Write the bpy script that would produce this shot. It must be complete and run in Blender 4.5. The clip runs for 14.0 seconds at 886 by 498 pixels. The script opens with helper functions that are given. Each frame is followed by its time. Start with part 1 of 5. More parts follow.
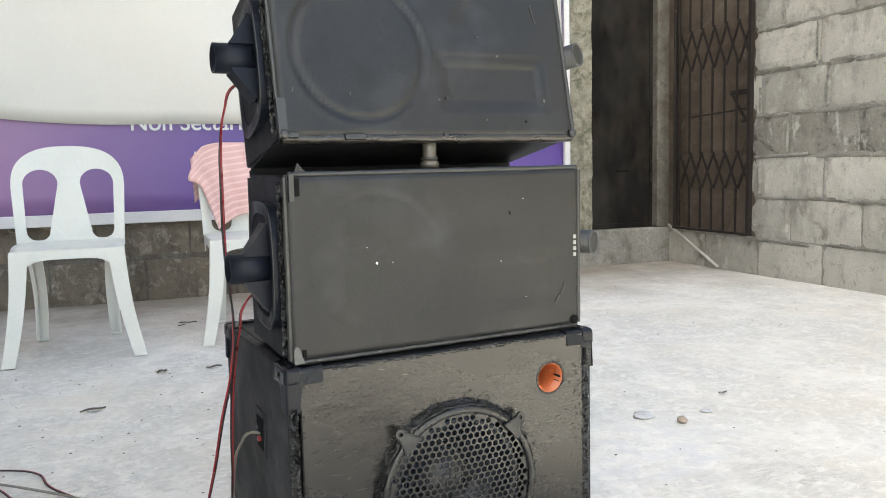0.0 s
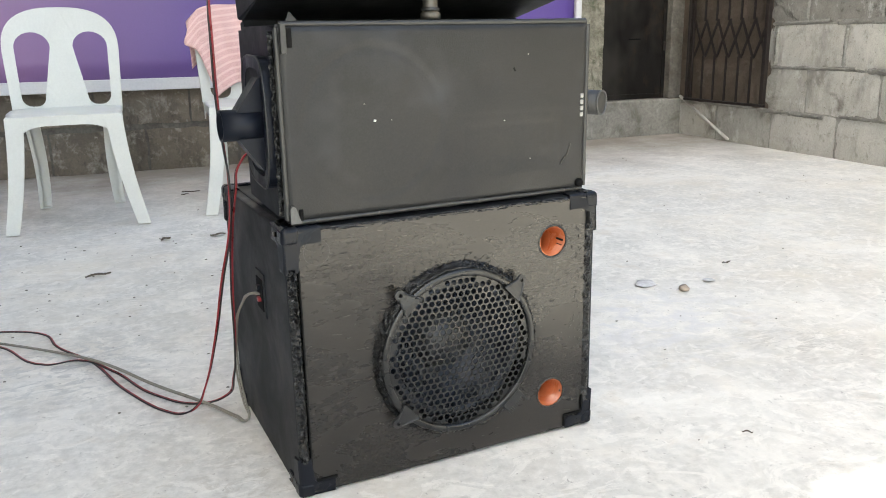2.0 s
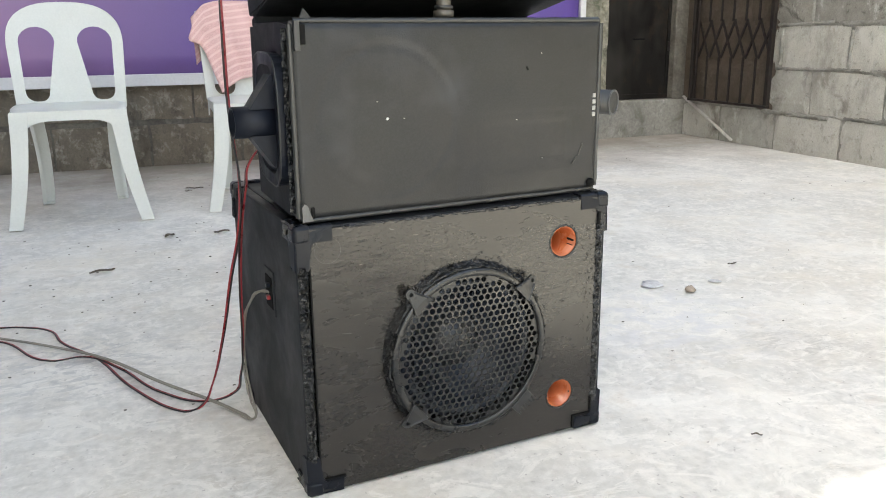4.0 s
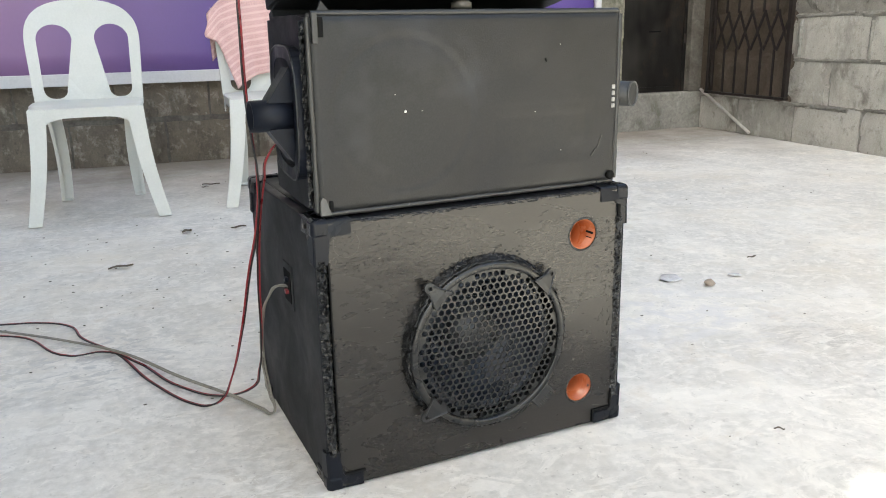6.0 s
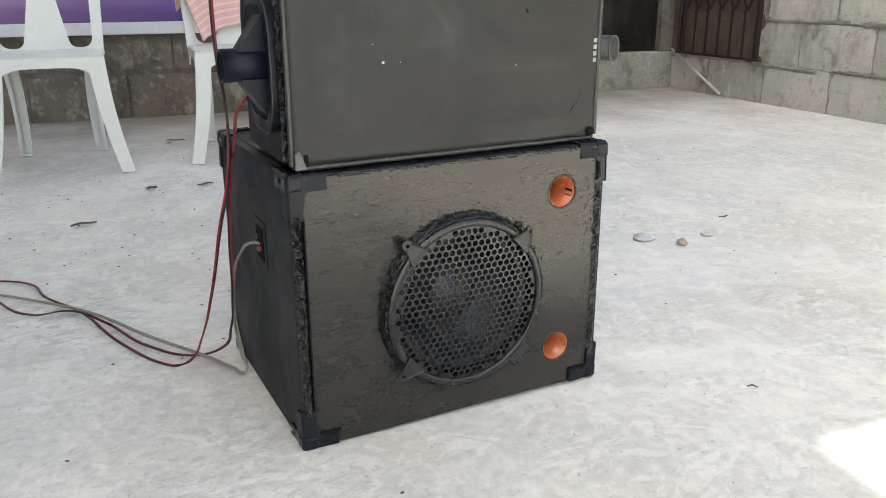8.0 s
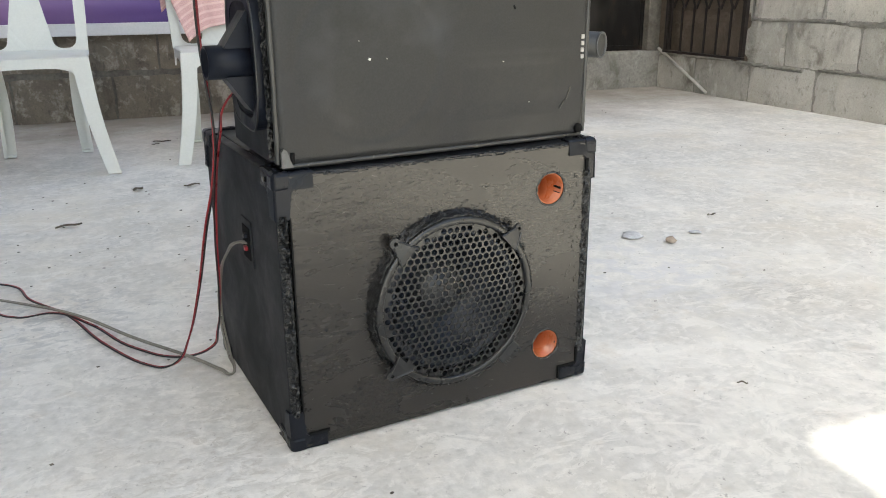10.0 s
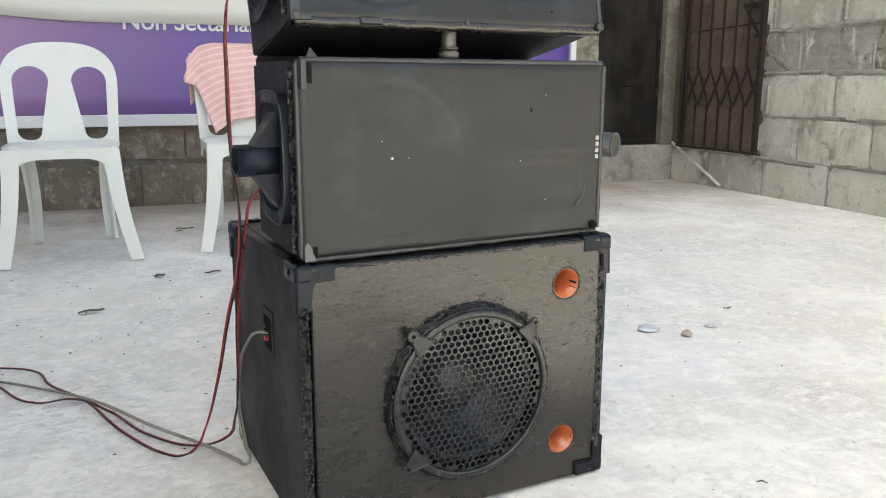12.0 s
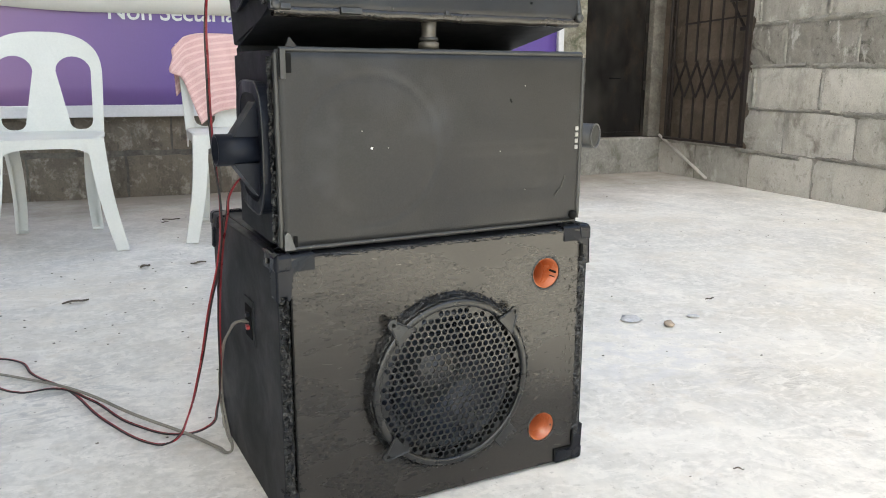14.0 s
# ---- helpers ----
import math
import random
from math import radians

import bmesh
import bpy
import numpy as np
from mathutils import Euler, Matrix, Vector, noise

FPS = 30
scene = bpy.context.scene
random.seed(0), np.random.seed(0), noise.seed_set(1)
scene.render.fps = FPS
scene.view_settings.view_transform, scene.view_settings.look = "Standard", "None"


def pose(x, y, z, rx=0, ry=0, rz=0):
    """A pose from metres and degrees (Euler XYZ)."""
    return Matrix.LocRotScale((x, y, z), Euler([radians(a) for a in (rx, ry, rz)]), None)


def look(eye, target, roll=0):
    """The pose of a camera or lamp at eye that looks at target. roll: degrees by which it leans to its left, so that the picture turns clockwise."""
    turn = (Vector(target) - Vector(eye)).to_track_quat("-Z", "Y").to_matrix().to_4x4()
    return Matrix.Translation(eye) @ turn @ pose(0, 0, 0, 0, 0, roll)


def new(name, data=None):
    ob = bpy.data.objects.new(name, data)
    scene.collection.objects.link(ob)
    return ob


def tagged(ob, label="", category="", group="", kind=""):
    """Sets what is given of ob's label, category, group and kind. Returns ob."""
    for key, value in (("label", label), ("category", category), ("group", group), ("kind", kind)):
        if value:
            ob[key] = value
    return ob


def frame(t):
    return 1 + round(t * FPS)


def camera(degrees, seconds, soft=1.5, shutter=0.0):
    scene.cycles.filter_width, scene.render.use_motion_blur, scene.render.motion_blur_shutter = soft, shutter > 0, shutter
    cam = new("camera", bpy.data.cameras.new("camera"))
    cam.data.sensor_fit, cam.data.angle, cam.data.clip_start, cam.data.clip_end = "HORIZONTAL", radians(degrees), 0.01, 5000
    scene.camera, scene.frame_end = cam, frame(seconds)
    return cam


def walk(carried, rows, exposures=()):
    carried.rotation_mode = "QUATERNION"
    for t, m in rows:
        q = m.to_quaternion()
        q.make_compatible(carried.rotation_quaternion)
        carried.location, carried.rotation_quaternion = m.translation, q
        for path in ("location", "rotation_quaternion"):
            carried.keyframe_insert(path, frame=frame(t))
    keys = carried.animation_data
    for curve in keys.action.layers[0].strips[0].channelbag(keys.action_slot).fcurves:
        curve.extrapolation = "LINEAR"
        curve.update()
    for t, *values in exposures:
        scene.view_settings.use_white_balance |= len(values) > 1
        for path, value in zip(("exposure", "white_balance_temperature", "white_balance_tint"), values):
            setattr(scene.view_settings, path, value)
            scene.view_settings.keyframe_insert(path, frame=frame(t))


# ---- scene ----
cam = camera(58.1, 14.0, soft=1.0)
PATH = [
    (0.0, 0.273, -0.339, 0.618, 84.07, 1.35, -21.05),
    (0.2, 0.277, -0.337, 0.614, 82.72, 1.52, -21.14),
    (0.5, 0.283, -0.335, 0.607, 79.45, 1.23, -21.47),
    (0.7, 0.287, -0.330, 0.603, 77.78, 1.37, -21.38),
    (1.0, 0.292, -0.323, 0.597, 76.19, 1.20, -21.39),
    (1.5, 0.293, -0.316, 0.593, 75.19, 1.05, -21.16),
    (2.0, 0.289, -0.317, 0.593, 75.16, 1.10, -20.55),
    (4.5, 0.276, -0.305, 0.593, 74.87, 0.52, -20.43),
    (5.0, 0.276, -0.305, 0.592, 74.45, 0.73, -20.09),
    (5.5, 0.276, -0.303, 0.590, 74.15, 0.83, -19.95),
    (6.0, 0.273, -0.300, 0.589, 74.73, 1.14, -19.51),
    (6.5, 0.271, -0.294, 0.587, 74.75, 1.23, -20.49),
    (6.7, 0.270, -0.292, 0.584, 74.31, 0.98, -20.44),
    (6.9, 0.269, -0.289, 0.581, 73.15, 0.74, -20.52),
    (7.0, 0.269, -0.288, 0.579, 70.61, 0.53, -20.58),
    (7.2, 0.268, -0.285, 0.579, 72.70, 0.79, -20.56),
    (7.5, 0.267, -0.280, 0.579, 71.85, 0.29, -21.12),
    (10.0, 0.270, -0.271, 0.573, 71.91, 0.38, -22.56),
    (10.5, 0.271, -0.269, 0.570, 70.95, 0.79, -22.44),
    (11.0, 0.271, -0.269, 0.574, 71.84, 0.69, -21.99),
    (11.2, 0.268, -0.273, 0.578, 73.08, 0.71, -22.01),
    (11.5, 0.265, -0.279, 0.583, 75.44, 0.43, -21.84),
    (11.7, 0.263, -0.282, 0.585, 77.47, 0.36, -21.33),
    (11.9, 0.261, -0.285, 0.587, 77.74, -0.13, -21.35),
    (12.0, 0.260, -0.287, 0.587, 78.15, -0.04, -21.31),
    (12.2, 0.261, -0.290, 0.589, 80.43, 0.45, -21.18),
    (12.5, 0.261, -0.293, 0.592, 82.89, 0.32, -21.37),
    (13.0, 0.259, -0.301, 0.595, 82.81, -0.36, -21.86),
    (13.5, 0.262, -0.306, 0.597, 81.79, -0.86, -22.18),
    (13.7, 0.265, -0.303, 0.592, 80.00, -1.28, -22.08),
    (14.0, 0.269, -0.300, 0.585, 77.60, -0.25, -22.01),
]

EXPOSURE = [(0.0, 2.26, 6850, 2.5), (2.2, 2.25, 6850, 2.5), (4.3, 2.2, 6850, 2.5), (6.6, 2.18, 6850, 2.5), (7.0, 2.03, 6850, 2.5), (11.2, 2.0, 6850, 2.5), (11.5, 1.98, 6850, 2.5), (11.9, 2.19, 6850, 2.5), (14.0, 2.2, 6850, 2.5)]
walk(cam, [(t, pose(x, y, z, rx, ry, rz)) for t, x, y, z, rx, ry, rz in PATH], EXPOSURE)

# ---- light: open sky, one sun that falls past the edge of an added blocker ----
SUN_EL, SUN_AZ = 55.0, 225.0        # degrees; azimuth clockwise from +y
world = bpy.data.worlds.new("sky")
scene.world = world
world.use_nodes = True
wn = world.node_tree.nodes
sky = wn.new("ShaderNodeTexSky")
sky.sky_type, sky.sun_disc = "NISHITA", False
sky.sun_elevation, sky.sun_rotation = radians(SUN_EL), radians(SUN_AZ)
sky.air_density, sky.dust_density, sky.ozone_density = 1.0, 3.0, 0.6
world.node_tree.links.new(sky.outputs[0], wn["Background"].inputs[0])
wn["Background"].inputs[1].default_value = 0.14
sun_data = bpy.data.lights.new("sun", "SUN")
sun_data.energy, sun_data.angle, sun_data.color = 4.5, radians(0.6), (1.0, 0.95, 0.88)
sun = new("sun", sun_data)
SUN_DIR = Vector((math.sin(radians(SUN_AZ)) * math.cos(radians(SUN_EL)), math.cos(radians(SUN_AZ)) * math.cos(radians(SUN_EL)), math.sin(radians(SUN_EL))))
sun.matrix_world = look(SUN_DIR * 20, (0, 0, 0))


# ---- materials ----
def mat(name, base, rough=0.6, metal=0.0, second=None, scale=8.0, amount=0.6, fine=0.25, fine_scale=120.0, bump=0.2, bump_scale=60.0,
        bump_depth=0.002, spec=0.5, rough_var=0.15, stain=None, stain_scale=1.5, stain_lo=0.52, stain_hi=0.68, stretch=(1, 1, 1), piece=0.0, translucent=0.0, space="Object"):
    """A surface in two scales: cloudy tone, fine grain, relief, and stains with a shape of their own."""
    m = bpy.data.materials.new(name)
    m.use_nodes = True
    nt = m.node_tree
    n, l = nt.nodes, nt.links
    bsdf = n["Principled BSDF"]
    co = n.new("ShaderNodeTexCoord")
    mp = n.new("ShaderNodeMapping")
    mp.inputs["Scale"].default_value = stretch
    if space == "World":
        geo = n.new("ShaderNodeNewGeometry")
        l.new(geo.outputs["Position"], mp.inputs[0])
    else:
        l.new(co.outputs["Object"], mp.inputs[0])

    def noise_tex(sc, detail=5.0, rgh=0.6, dist=0.0):
        t = n.new("ShaderNodeTexNoise")
        t.inputs["Scale"].default_value, t.inputs["Detail"].default_value = sc, detail
        t.inputs["Roughness"].default_value, t.inputs["Distortion"].default_value = rgh, dist
        l.new(mp.outputs[0], t.inputs["Vector"])
        return t

    def ramp(src, lo, hi):
        r = n.new("ShaderNodeMapRange")
        r.inputs[1].default_value, r.inputs[2].default_value = lo, hi
        l.new(src, r.inputs[0])
        return r.outputs[0]

    def mix(fac, a, b, kind="MIX"):
        x = n.new("ShaderNodeMix")
        x.data_type, x.blend_type = "RGBA", kind
        for sock, value in ((x.inputs[0], fac), (x.inputs[6], a), (x.inputs[7], b)):
            if isinstance(value, (int, float)):
                sock.default_value = value
            elif isinstance(value, tuple):
                sock.default_value = (*value, 1)
            else:
                l.new(value, sock)
        return x.outputs[2]

    second = second or tuple(c * 0.7 for c in base)
    big = noise_tex(scale, 6.0, 0.6, 0.4)
    col = mix(ramp(big.outputs[0], 0.5 - amount * 0.35, 0.5 + amount * 0.35), second, base)
    grain = noise_tex(fine_scale, 3.0)
    gr = ramp(grain.outputs[0], 0.25, 0.75)
    gm = n.new("ShaderNodeMapRange")
    gm.inputs[3].default_value, gm.inputs[4].default_value = 1 - fine, 1 + fine * 0.5
    l.new(gr, gm.inputs[0])
    comb = n.new("ShaderNodeCombineColor")
    for i in range(3):
        l.new(gm.outputs[0], comb.inputs[i])
    col = mix(1.0, col, comb.outputs[0], "MULTIPLY")
    if stain:
        st = noise_tex(stain_scale, 7.0, 0.65, 0.8)
        col = mix(ramp(st.outputs[0], stain_lo, stain_hi), col, stain)
    if piece:
        info = n.new("ShaderNodeObjectInfo")
        pr = n.new("ShaderNodeMapRange")
        pr.inputs[3].default_value, pr.inputs[4].default_value = 1 - piece, 1 + piece * 0.5
        l.new(info.outputs["Random"], pr.inputs[0])
        pc = n.new("ShaderNodeCombineColor")
        for i in range(3):
            l.new(pr.outputs[0], pc.inputs[i])
        col = mix(1.0, col, pc.outputs[0], "MULTIPLY")
    l.new(col, bsdf.inputs["Base Color"])
    rr = n.new("ShaderNodeMapRange")
    rr.inputs[3].default_value, rr.inputs[4].default_value = max(rough - rough_var, 0.03), min(rough + rough_var, 1)
    l.new(big.outputs[0], rr.inputs[0])
    rr.inputs[1].default_value, rr.inputs[2].default_value = 0.3, 0.7
    l.new(rr.outputs[0], bsdf.inputs["Roughness"])
    bsdf.inputs["Metallic"].default_value = metal
    bsdf.inputs["Specular IOR Level"].default_value = spec
    if bump:
        bt = noise_tex(bump_scale, 6.0, 0.65)
        bp = n.new("ShaderNodeBump")
        bp.inputs["Strength"].default_value, bp.inputs["Distance"].default_value = bump, bump_depth
        l.new(bt.outputs[0], bp.inputs["Height"])
        l.new(bp.outputs[0], bsdf.inputs["Normal"])
    return m


def layer(m, scale, stretch, turn, lo, hi, colour, strength, detail=6.0, swirl=0.0, spot=None):
    """Lays one more patchy colour over a material, in world space; spot (x, y, reach) keeps it to one worn place."""
    n, l = m.node_tree.nodes, m.node_tree.links
    bs = n["Principled BSDF"]
    geo = n.new("ShaderNodeNewGeometry")
    mp = n.new("ShaderNodeMapping")
    mp.inputs["Scale"].default_value = stretch
    mp.inputs["Rotation"].default_value = (0, 0, radians(turn))
    l.new(geo.outputs["Position"], mp.inputs[0])
    tx = n.new("ShaderNodeTexNoise")
    tx.inputs["Scale"].default_value, tx.inputs["Detail"].default_value, tx.inputs["Roughness"].default_value = scale, detail, 0.7
    l.new(mp.outputs[0], tx.inputs["Vector"])
    tx.inputs["Distortion"].default_value = swirl
    rg = n.new("ShaderNodeMapRange")
    rg.inputs[1].default_value, rg.inputs[2].default_value, rg.inputs[4].default_value = lo, hi, strength
    l.new(tx.outputs[0], rg.inputs[0])
    amount = rg.outputs[0]
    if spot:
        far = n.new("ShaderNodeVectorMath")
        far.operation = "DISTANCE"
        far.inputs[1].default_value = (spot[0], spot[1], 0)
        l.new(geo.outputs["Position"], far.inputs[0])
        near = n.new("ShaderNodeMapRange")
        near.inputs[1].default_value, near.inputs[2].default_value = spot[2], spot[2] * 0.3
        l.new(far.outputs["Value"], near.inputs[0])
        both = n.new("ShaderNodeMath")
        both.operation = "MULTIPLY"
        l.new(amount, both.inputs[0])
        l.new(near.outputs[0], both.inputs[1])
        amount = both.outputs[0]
    mx = n.new("ShaderNodeMix")
    mx.data_type = "RGBA"
    mx.inputs[7].default_value = (*colour, 1)
    l.new(amount, mx.inputs[0])
    l.new(bs.inputs["Base Color"].links[0].from_socket, mx.inputs[6])
    l.new(mx.outputs[2], bs.inputs["Base Color"])


concrete = mat("concrete_floor", (0.68, 0.66, 0.625), 0.82, second=(0.57, 0.56, 0.535), scale=1.1, amount=1.0, fine=0.20, fine_scale=60, bump=0.4, bump_scale=40,
               bump_depth=0.004, stain=(0.74, 0.72, 0.68), stain_scale=2.2, stain_lo=0.47, stain_hi=0.66, spec=0.25, space="World")
layer(concrete, 4.0, (1.2, 0.7, 1), 20, 0.55, 0.68, (0.50, 0.495, 0.475), 0.45)
layer(concrete, 9.0, (1.2, 0.6, 1), 50, 0.50, 0.66, (0.77, 0.74, 0.69), 0.7)
layer(concrete, 20.0, (1, 1.6, 1), -12, 0.57, 0.68, (0.80, 0.775, 0.735), 0.6)
layer(concrete, 15.0, (1, 1.9, 1), 35, 0.60, 0.69, (0.45, 0.435, 0.41), 0.5)
layer(concrete, 40.0, (1, 0.9, 1), 10, 0.62, 0.70, (0.36, 0.35, 0.33), 0.55)
layer(concrete, 1.4, (1, 1.4, 1), 25, 0.48, 0.68, (0.64, 0.585, 0.50), 0.6)
layer(concrete, 5.0, (1, 0.9, 1), 15, 0.53, 0.57, (0.54, 0.52, 0.485), 0.32, 6.0, 2.6)
layer(concrete, 9.0, (1, 1.3, 1), -20, 0.54, 0.58, (0.80, 0.775, 0.73), 0.4, 6.0, 2.2)
layer(concrete, 26.0, (0.7, 2.2, 1), -6, 0.50, 0.58, (0.44, 0.42, 0.39), 0.75, 6.0, 1.2, (1.46, 0.83, 0.17))
layer(concrete, 22.0, (0.9, 1.6, 1), 30, 0.50, 0.58, (0.42, 0.42, 0.42), 0.7, 6.0, 1.0, (0.12, 1.25, 0.26))
layer(concrete, 14.0, (1, 1.2, 1), 0, 0.46, 0.58, (0.56, 0.56, 0.58), 0.6, 6.0, 0.6, (1.28, 1.05, 0.32))
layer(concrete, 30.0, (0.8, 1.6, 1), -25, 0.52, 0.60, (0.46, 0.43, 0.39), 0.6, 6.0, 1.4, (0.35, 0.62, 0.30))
layer(concrete, 7.0, (1, 1.1, 1), -30, 0.59, 0.70, (0.54, 0.475, 0.40), 0.4)
layer(concrete, 90.0, (1, 0.8, 1), 0, 0.65, 0.73, (0.24, 0.23, 0.215), 0.6, 3.0)


def soil_and_shade(m):
    """Brown soil washed off the back wall, and shade at its foot painted in with it: ragged tongues that thin out over
    the concrete.
    """
    n, l = m.node_tree.nodes, m.node_tree.links
    bs = n["Principled BSDF"]
    geo = n.new("ShaderNodeNewGeometry")
    sep = n.new("ShaderNodeSeparateXYZ")
    l.new(geo.outputs["Position"], sep.inputs[0])
    tx = n.new("ShaderNodeTexNoise")
    tx.inputs["Scale"].default_value, tx.inputs["Detail"].default_value, tx.inputs["Roughness"].default_value = 2.3, 7.0, 0.68
    l.new(geo.outputs["Position"], tx.inputs["Vector"])
    reach = n.new("ShaderNodeMath")
    reach.operation = "MULTIPLY_ADD"
    reach.inputs[1].default_value = 1.4
    l.new(tx.outputs[0], reach.inputs[0])
    l.new(sep.outputs[1], reach.inputs[2])
    # grows towards the wall: soil and the wall-foot shade in one colour
    rg = n.new("ShaderNodeMapRange")
    rg.inputs[1].default_value, rg.inputs[2].default_value, rg.inputs[4].default_value = 3.4, 4.4, 0.9
    l.new(reach.outputs[0], rg.inputs[0])
    mx = n.new("ShaderNodeMix")
    mx.data_type = "RGBA"
    mx.inputs[7].default_value = (0.22, 0.19, 0.155, 1)
    l.new(rg.outputs[0], mx.inputs[0])
    l.new(bs.inputs["Base Color"].links[0].from_socket, mx.inputs[6])
    l.new(mx.outputs[2], bs.inputs["Base Color"])


soil_and_shade(concrete)
plinth_mat = mat("cement_plaster", (0.33, 0.31, 0.275), 0.85, second=(0.22, 0.21, 0.19), scale=5, fine_scale=70, bump=0.6, bump_scale=30, bump_depth=0.008,
                 stain=(0.15, 0.138, 0.115), stain_scale=6, stain_lo=0.50, stain_hi=0.66, spec=0.2)
layer(plinth_mat, 11.0, (1, 1, 0.5), 0, 0.55, 0.66, (0.44, 0.42, 0.38), 0.6)
layer(plinth_mat, 26.0, (1.6, 1.6, 0.4), 0, 0.60, 0.68, (0.12, 0.11, 0.092), 0.6)
jamb_mat = mat("dark_cement", (0.20, 0.185, 0.16), 0.85, second=(0.085, 0.075, 0.063), scale=9, fine_scale=70, bump=0.7, bump_scale=30, bump_depth=0.008,
               stain=(0.26, 0.245, 0.215), stain_scale=12, stain_lo=0.6, stain_hi=0.72, spec=0.15)
# dark, so that the added west wall returns little light
west_cut_mat = mat("west_light_cut_paint", (0.07, 0.075, 0.07), 0.7, second=(0.05, 0.053, 0.05), scale=2, bump=0.2)
moss_plaster = mat("mossy_rough_plaster", (0.42, 0.39, 0.315), 0.9, second=(0.20, 0.185, 0.14), scale=22, fine_scale=90, bump=0.9, bump_scale=40, bump_depth=0.02,
                   stain=(0.13, 0.13, 0.09), stain_scale=14, stain_lo=0.5, stain_hi=0.65, spec=0.2)
block_mat = mat("hollow_block", (0.51, 0.49, 0.44), 0.9, second=(0.37, 0.35, 0.31), scale=6, amount=0.8, fine=0.16, fine_scale=140, bump=0.7, bump_scale=45,
                bump_depth=0.006, stain=(0.17, 0.155, 0.13), stain_scale=4.5, stain_lo=0.57, stain_hi=0.72, spec=0.2, piece=0.22, space="World")
# darker, browner block for the wall below the banner
dark_block = mat("dark_hollow_block", (0.24, 0.205, 0.165), 0.9, second=(0.125, 0.105, 0.082), scale=7, amount=0.8, fine=0.16, fine_scale=140, bump=0.7, bump_scale=45,
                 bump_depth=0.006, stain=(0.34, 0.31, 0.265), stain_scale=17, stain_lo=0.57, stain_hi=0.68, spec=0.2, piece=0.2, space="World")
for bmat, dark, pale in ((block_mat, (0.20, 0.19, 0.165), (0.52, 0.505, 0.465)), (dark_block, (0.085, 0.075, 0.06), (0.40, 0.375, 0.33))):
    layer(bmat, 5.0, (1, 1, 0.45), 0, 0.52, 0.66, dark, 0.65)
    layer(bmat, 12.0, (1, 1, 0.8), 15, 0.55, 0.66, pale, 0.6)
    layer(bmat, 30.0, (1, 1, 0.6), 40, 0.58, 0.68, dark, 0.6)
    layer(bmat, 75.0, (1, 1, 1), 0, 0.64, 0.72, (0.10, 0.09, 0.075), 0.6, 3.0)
brown_block = mat("dark_brown_block", (0.155, 0.125, 0.098), 0.9, second=(0.06, 0.046, 0.036), scale=7, amount=0.9, fine=0.2, fine_scale=140, bump=0.7, bump_scale=45, bump_depth=0.006,
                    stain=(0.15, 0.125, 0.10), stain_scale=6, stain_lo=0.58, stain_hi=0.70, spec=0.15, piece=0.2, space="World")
mid_block = mat("weathered_hollow_block", (0.40, 0.38, 0.34), 0.9, second=(0.20, 0.185, 0.16), scale=9, amount=0.8, fine=0.18, fine_scale=140, bump=0.8, bump_scale=40,
                bump_depth=0.008, stain=(0.10, 0.092, 0.078), stain_scale=7, stain_lo=0.54, stain_hi=0.66, spec=0.2, piece=0.25, space="World")
layer(mid_block, 11.0, (1, 1, 0.5), 0, 0.56, 0.64, (0.55, 0.53, 0.49), 0.7)
layer(mid_block, 26.0, (1, 1, 0.7), 30, 0.58, 0.66, (0.09, 0.082, 0.068), 0.6)
mortar_mat = mat("mortar", (0.38, 0.365, 0.33), 0.95, second=(0.20, 0.19, 0.165), scale=9, fine_scale=90, bump=0.8, bump_scale=45, bump_depth=0.012, spec=0.15, space="World")
black_paint = mat("brushed_black_paint", (0.0235, 0.0200, 0.0168), 0.27, second=(0.0140, 0.0128, 0.0116), scale=7, amount=0.9, fine=0.3, fine_scale=200, bump=0.24, bump_scale=22,
                  bump_depth=0.0030, stretch=(0.7, 1, 2.2), spec=0.48, rough_var=0.1)
black_matte = mat("matte_black_paint", (0.0185, 0.0197, 0.0225), 0.55, second=(0.011, 0.0117, 0.0135), scale=9, amount=0.9, fine=0.3, fine_scale=200, bump=0.25, bump_scale=40,
                  bump_depth=0.002, spec=0.16, stain=(0.022, 0.022, 0.022), stain_scale=7, stain_lo=0.6, stain_hi=0.75)
guard_plastic = mat("guard_plastic", (0.0095, 0.0112, 0.0160), 0.32, second=(0.006, 0.007, 0.010), scale=14, fine=0.15, fine_scale=300, bump=0.12, bump_scale=200, bump_depth=0.0006, spec=0.2)
clamp_plastic = mat("clamp_plastic", (0.022, 0.022, 0.023), 0.36, second=(0.013, 0.013, 0.013), scale=40, fine=0.2, bump=0.1, spec=0.42)
black_cloth = mat("painted_black_cloth", (0.0152, 0.0152, 0.0166), 0.42, second=(0.0085, 0.0088, 0.0092), scale=7, amount=0.9, fine=0.35, fine_scale=420, bump=0.35, bump_scale=380,
                  bump_depth=0.0012, spec=0.33, rough_var=0.16)
black_plastic = mat("black_plastic", (0.0085, 0.0108, 0.0175), 0.42, second=(0.0055, 0.0068, 0.0105), scale=18, fine=0.2, fine_scale=300, bump=0.15, bump_scale=220, bump_depth=0.0008, spec=0.15)
black_metal = mat("black_painted_steel", (0.010, 0.0102, 0.0104), 0.30, second=(0.007, 0.007, 0.007), scale=30, fine_scale=260, bump=0.2, bump_scale=150, bump_depth=0.0008, spec=0.55,
                  stain=(0.08, 0.08, 0.08), stain_scale=40, stain_lo=0.70, stain_hi=0.76)
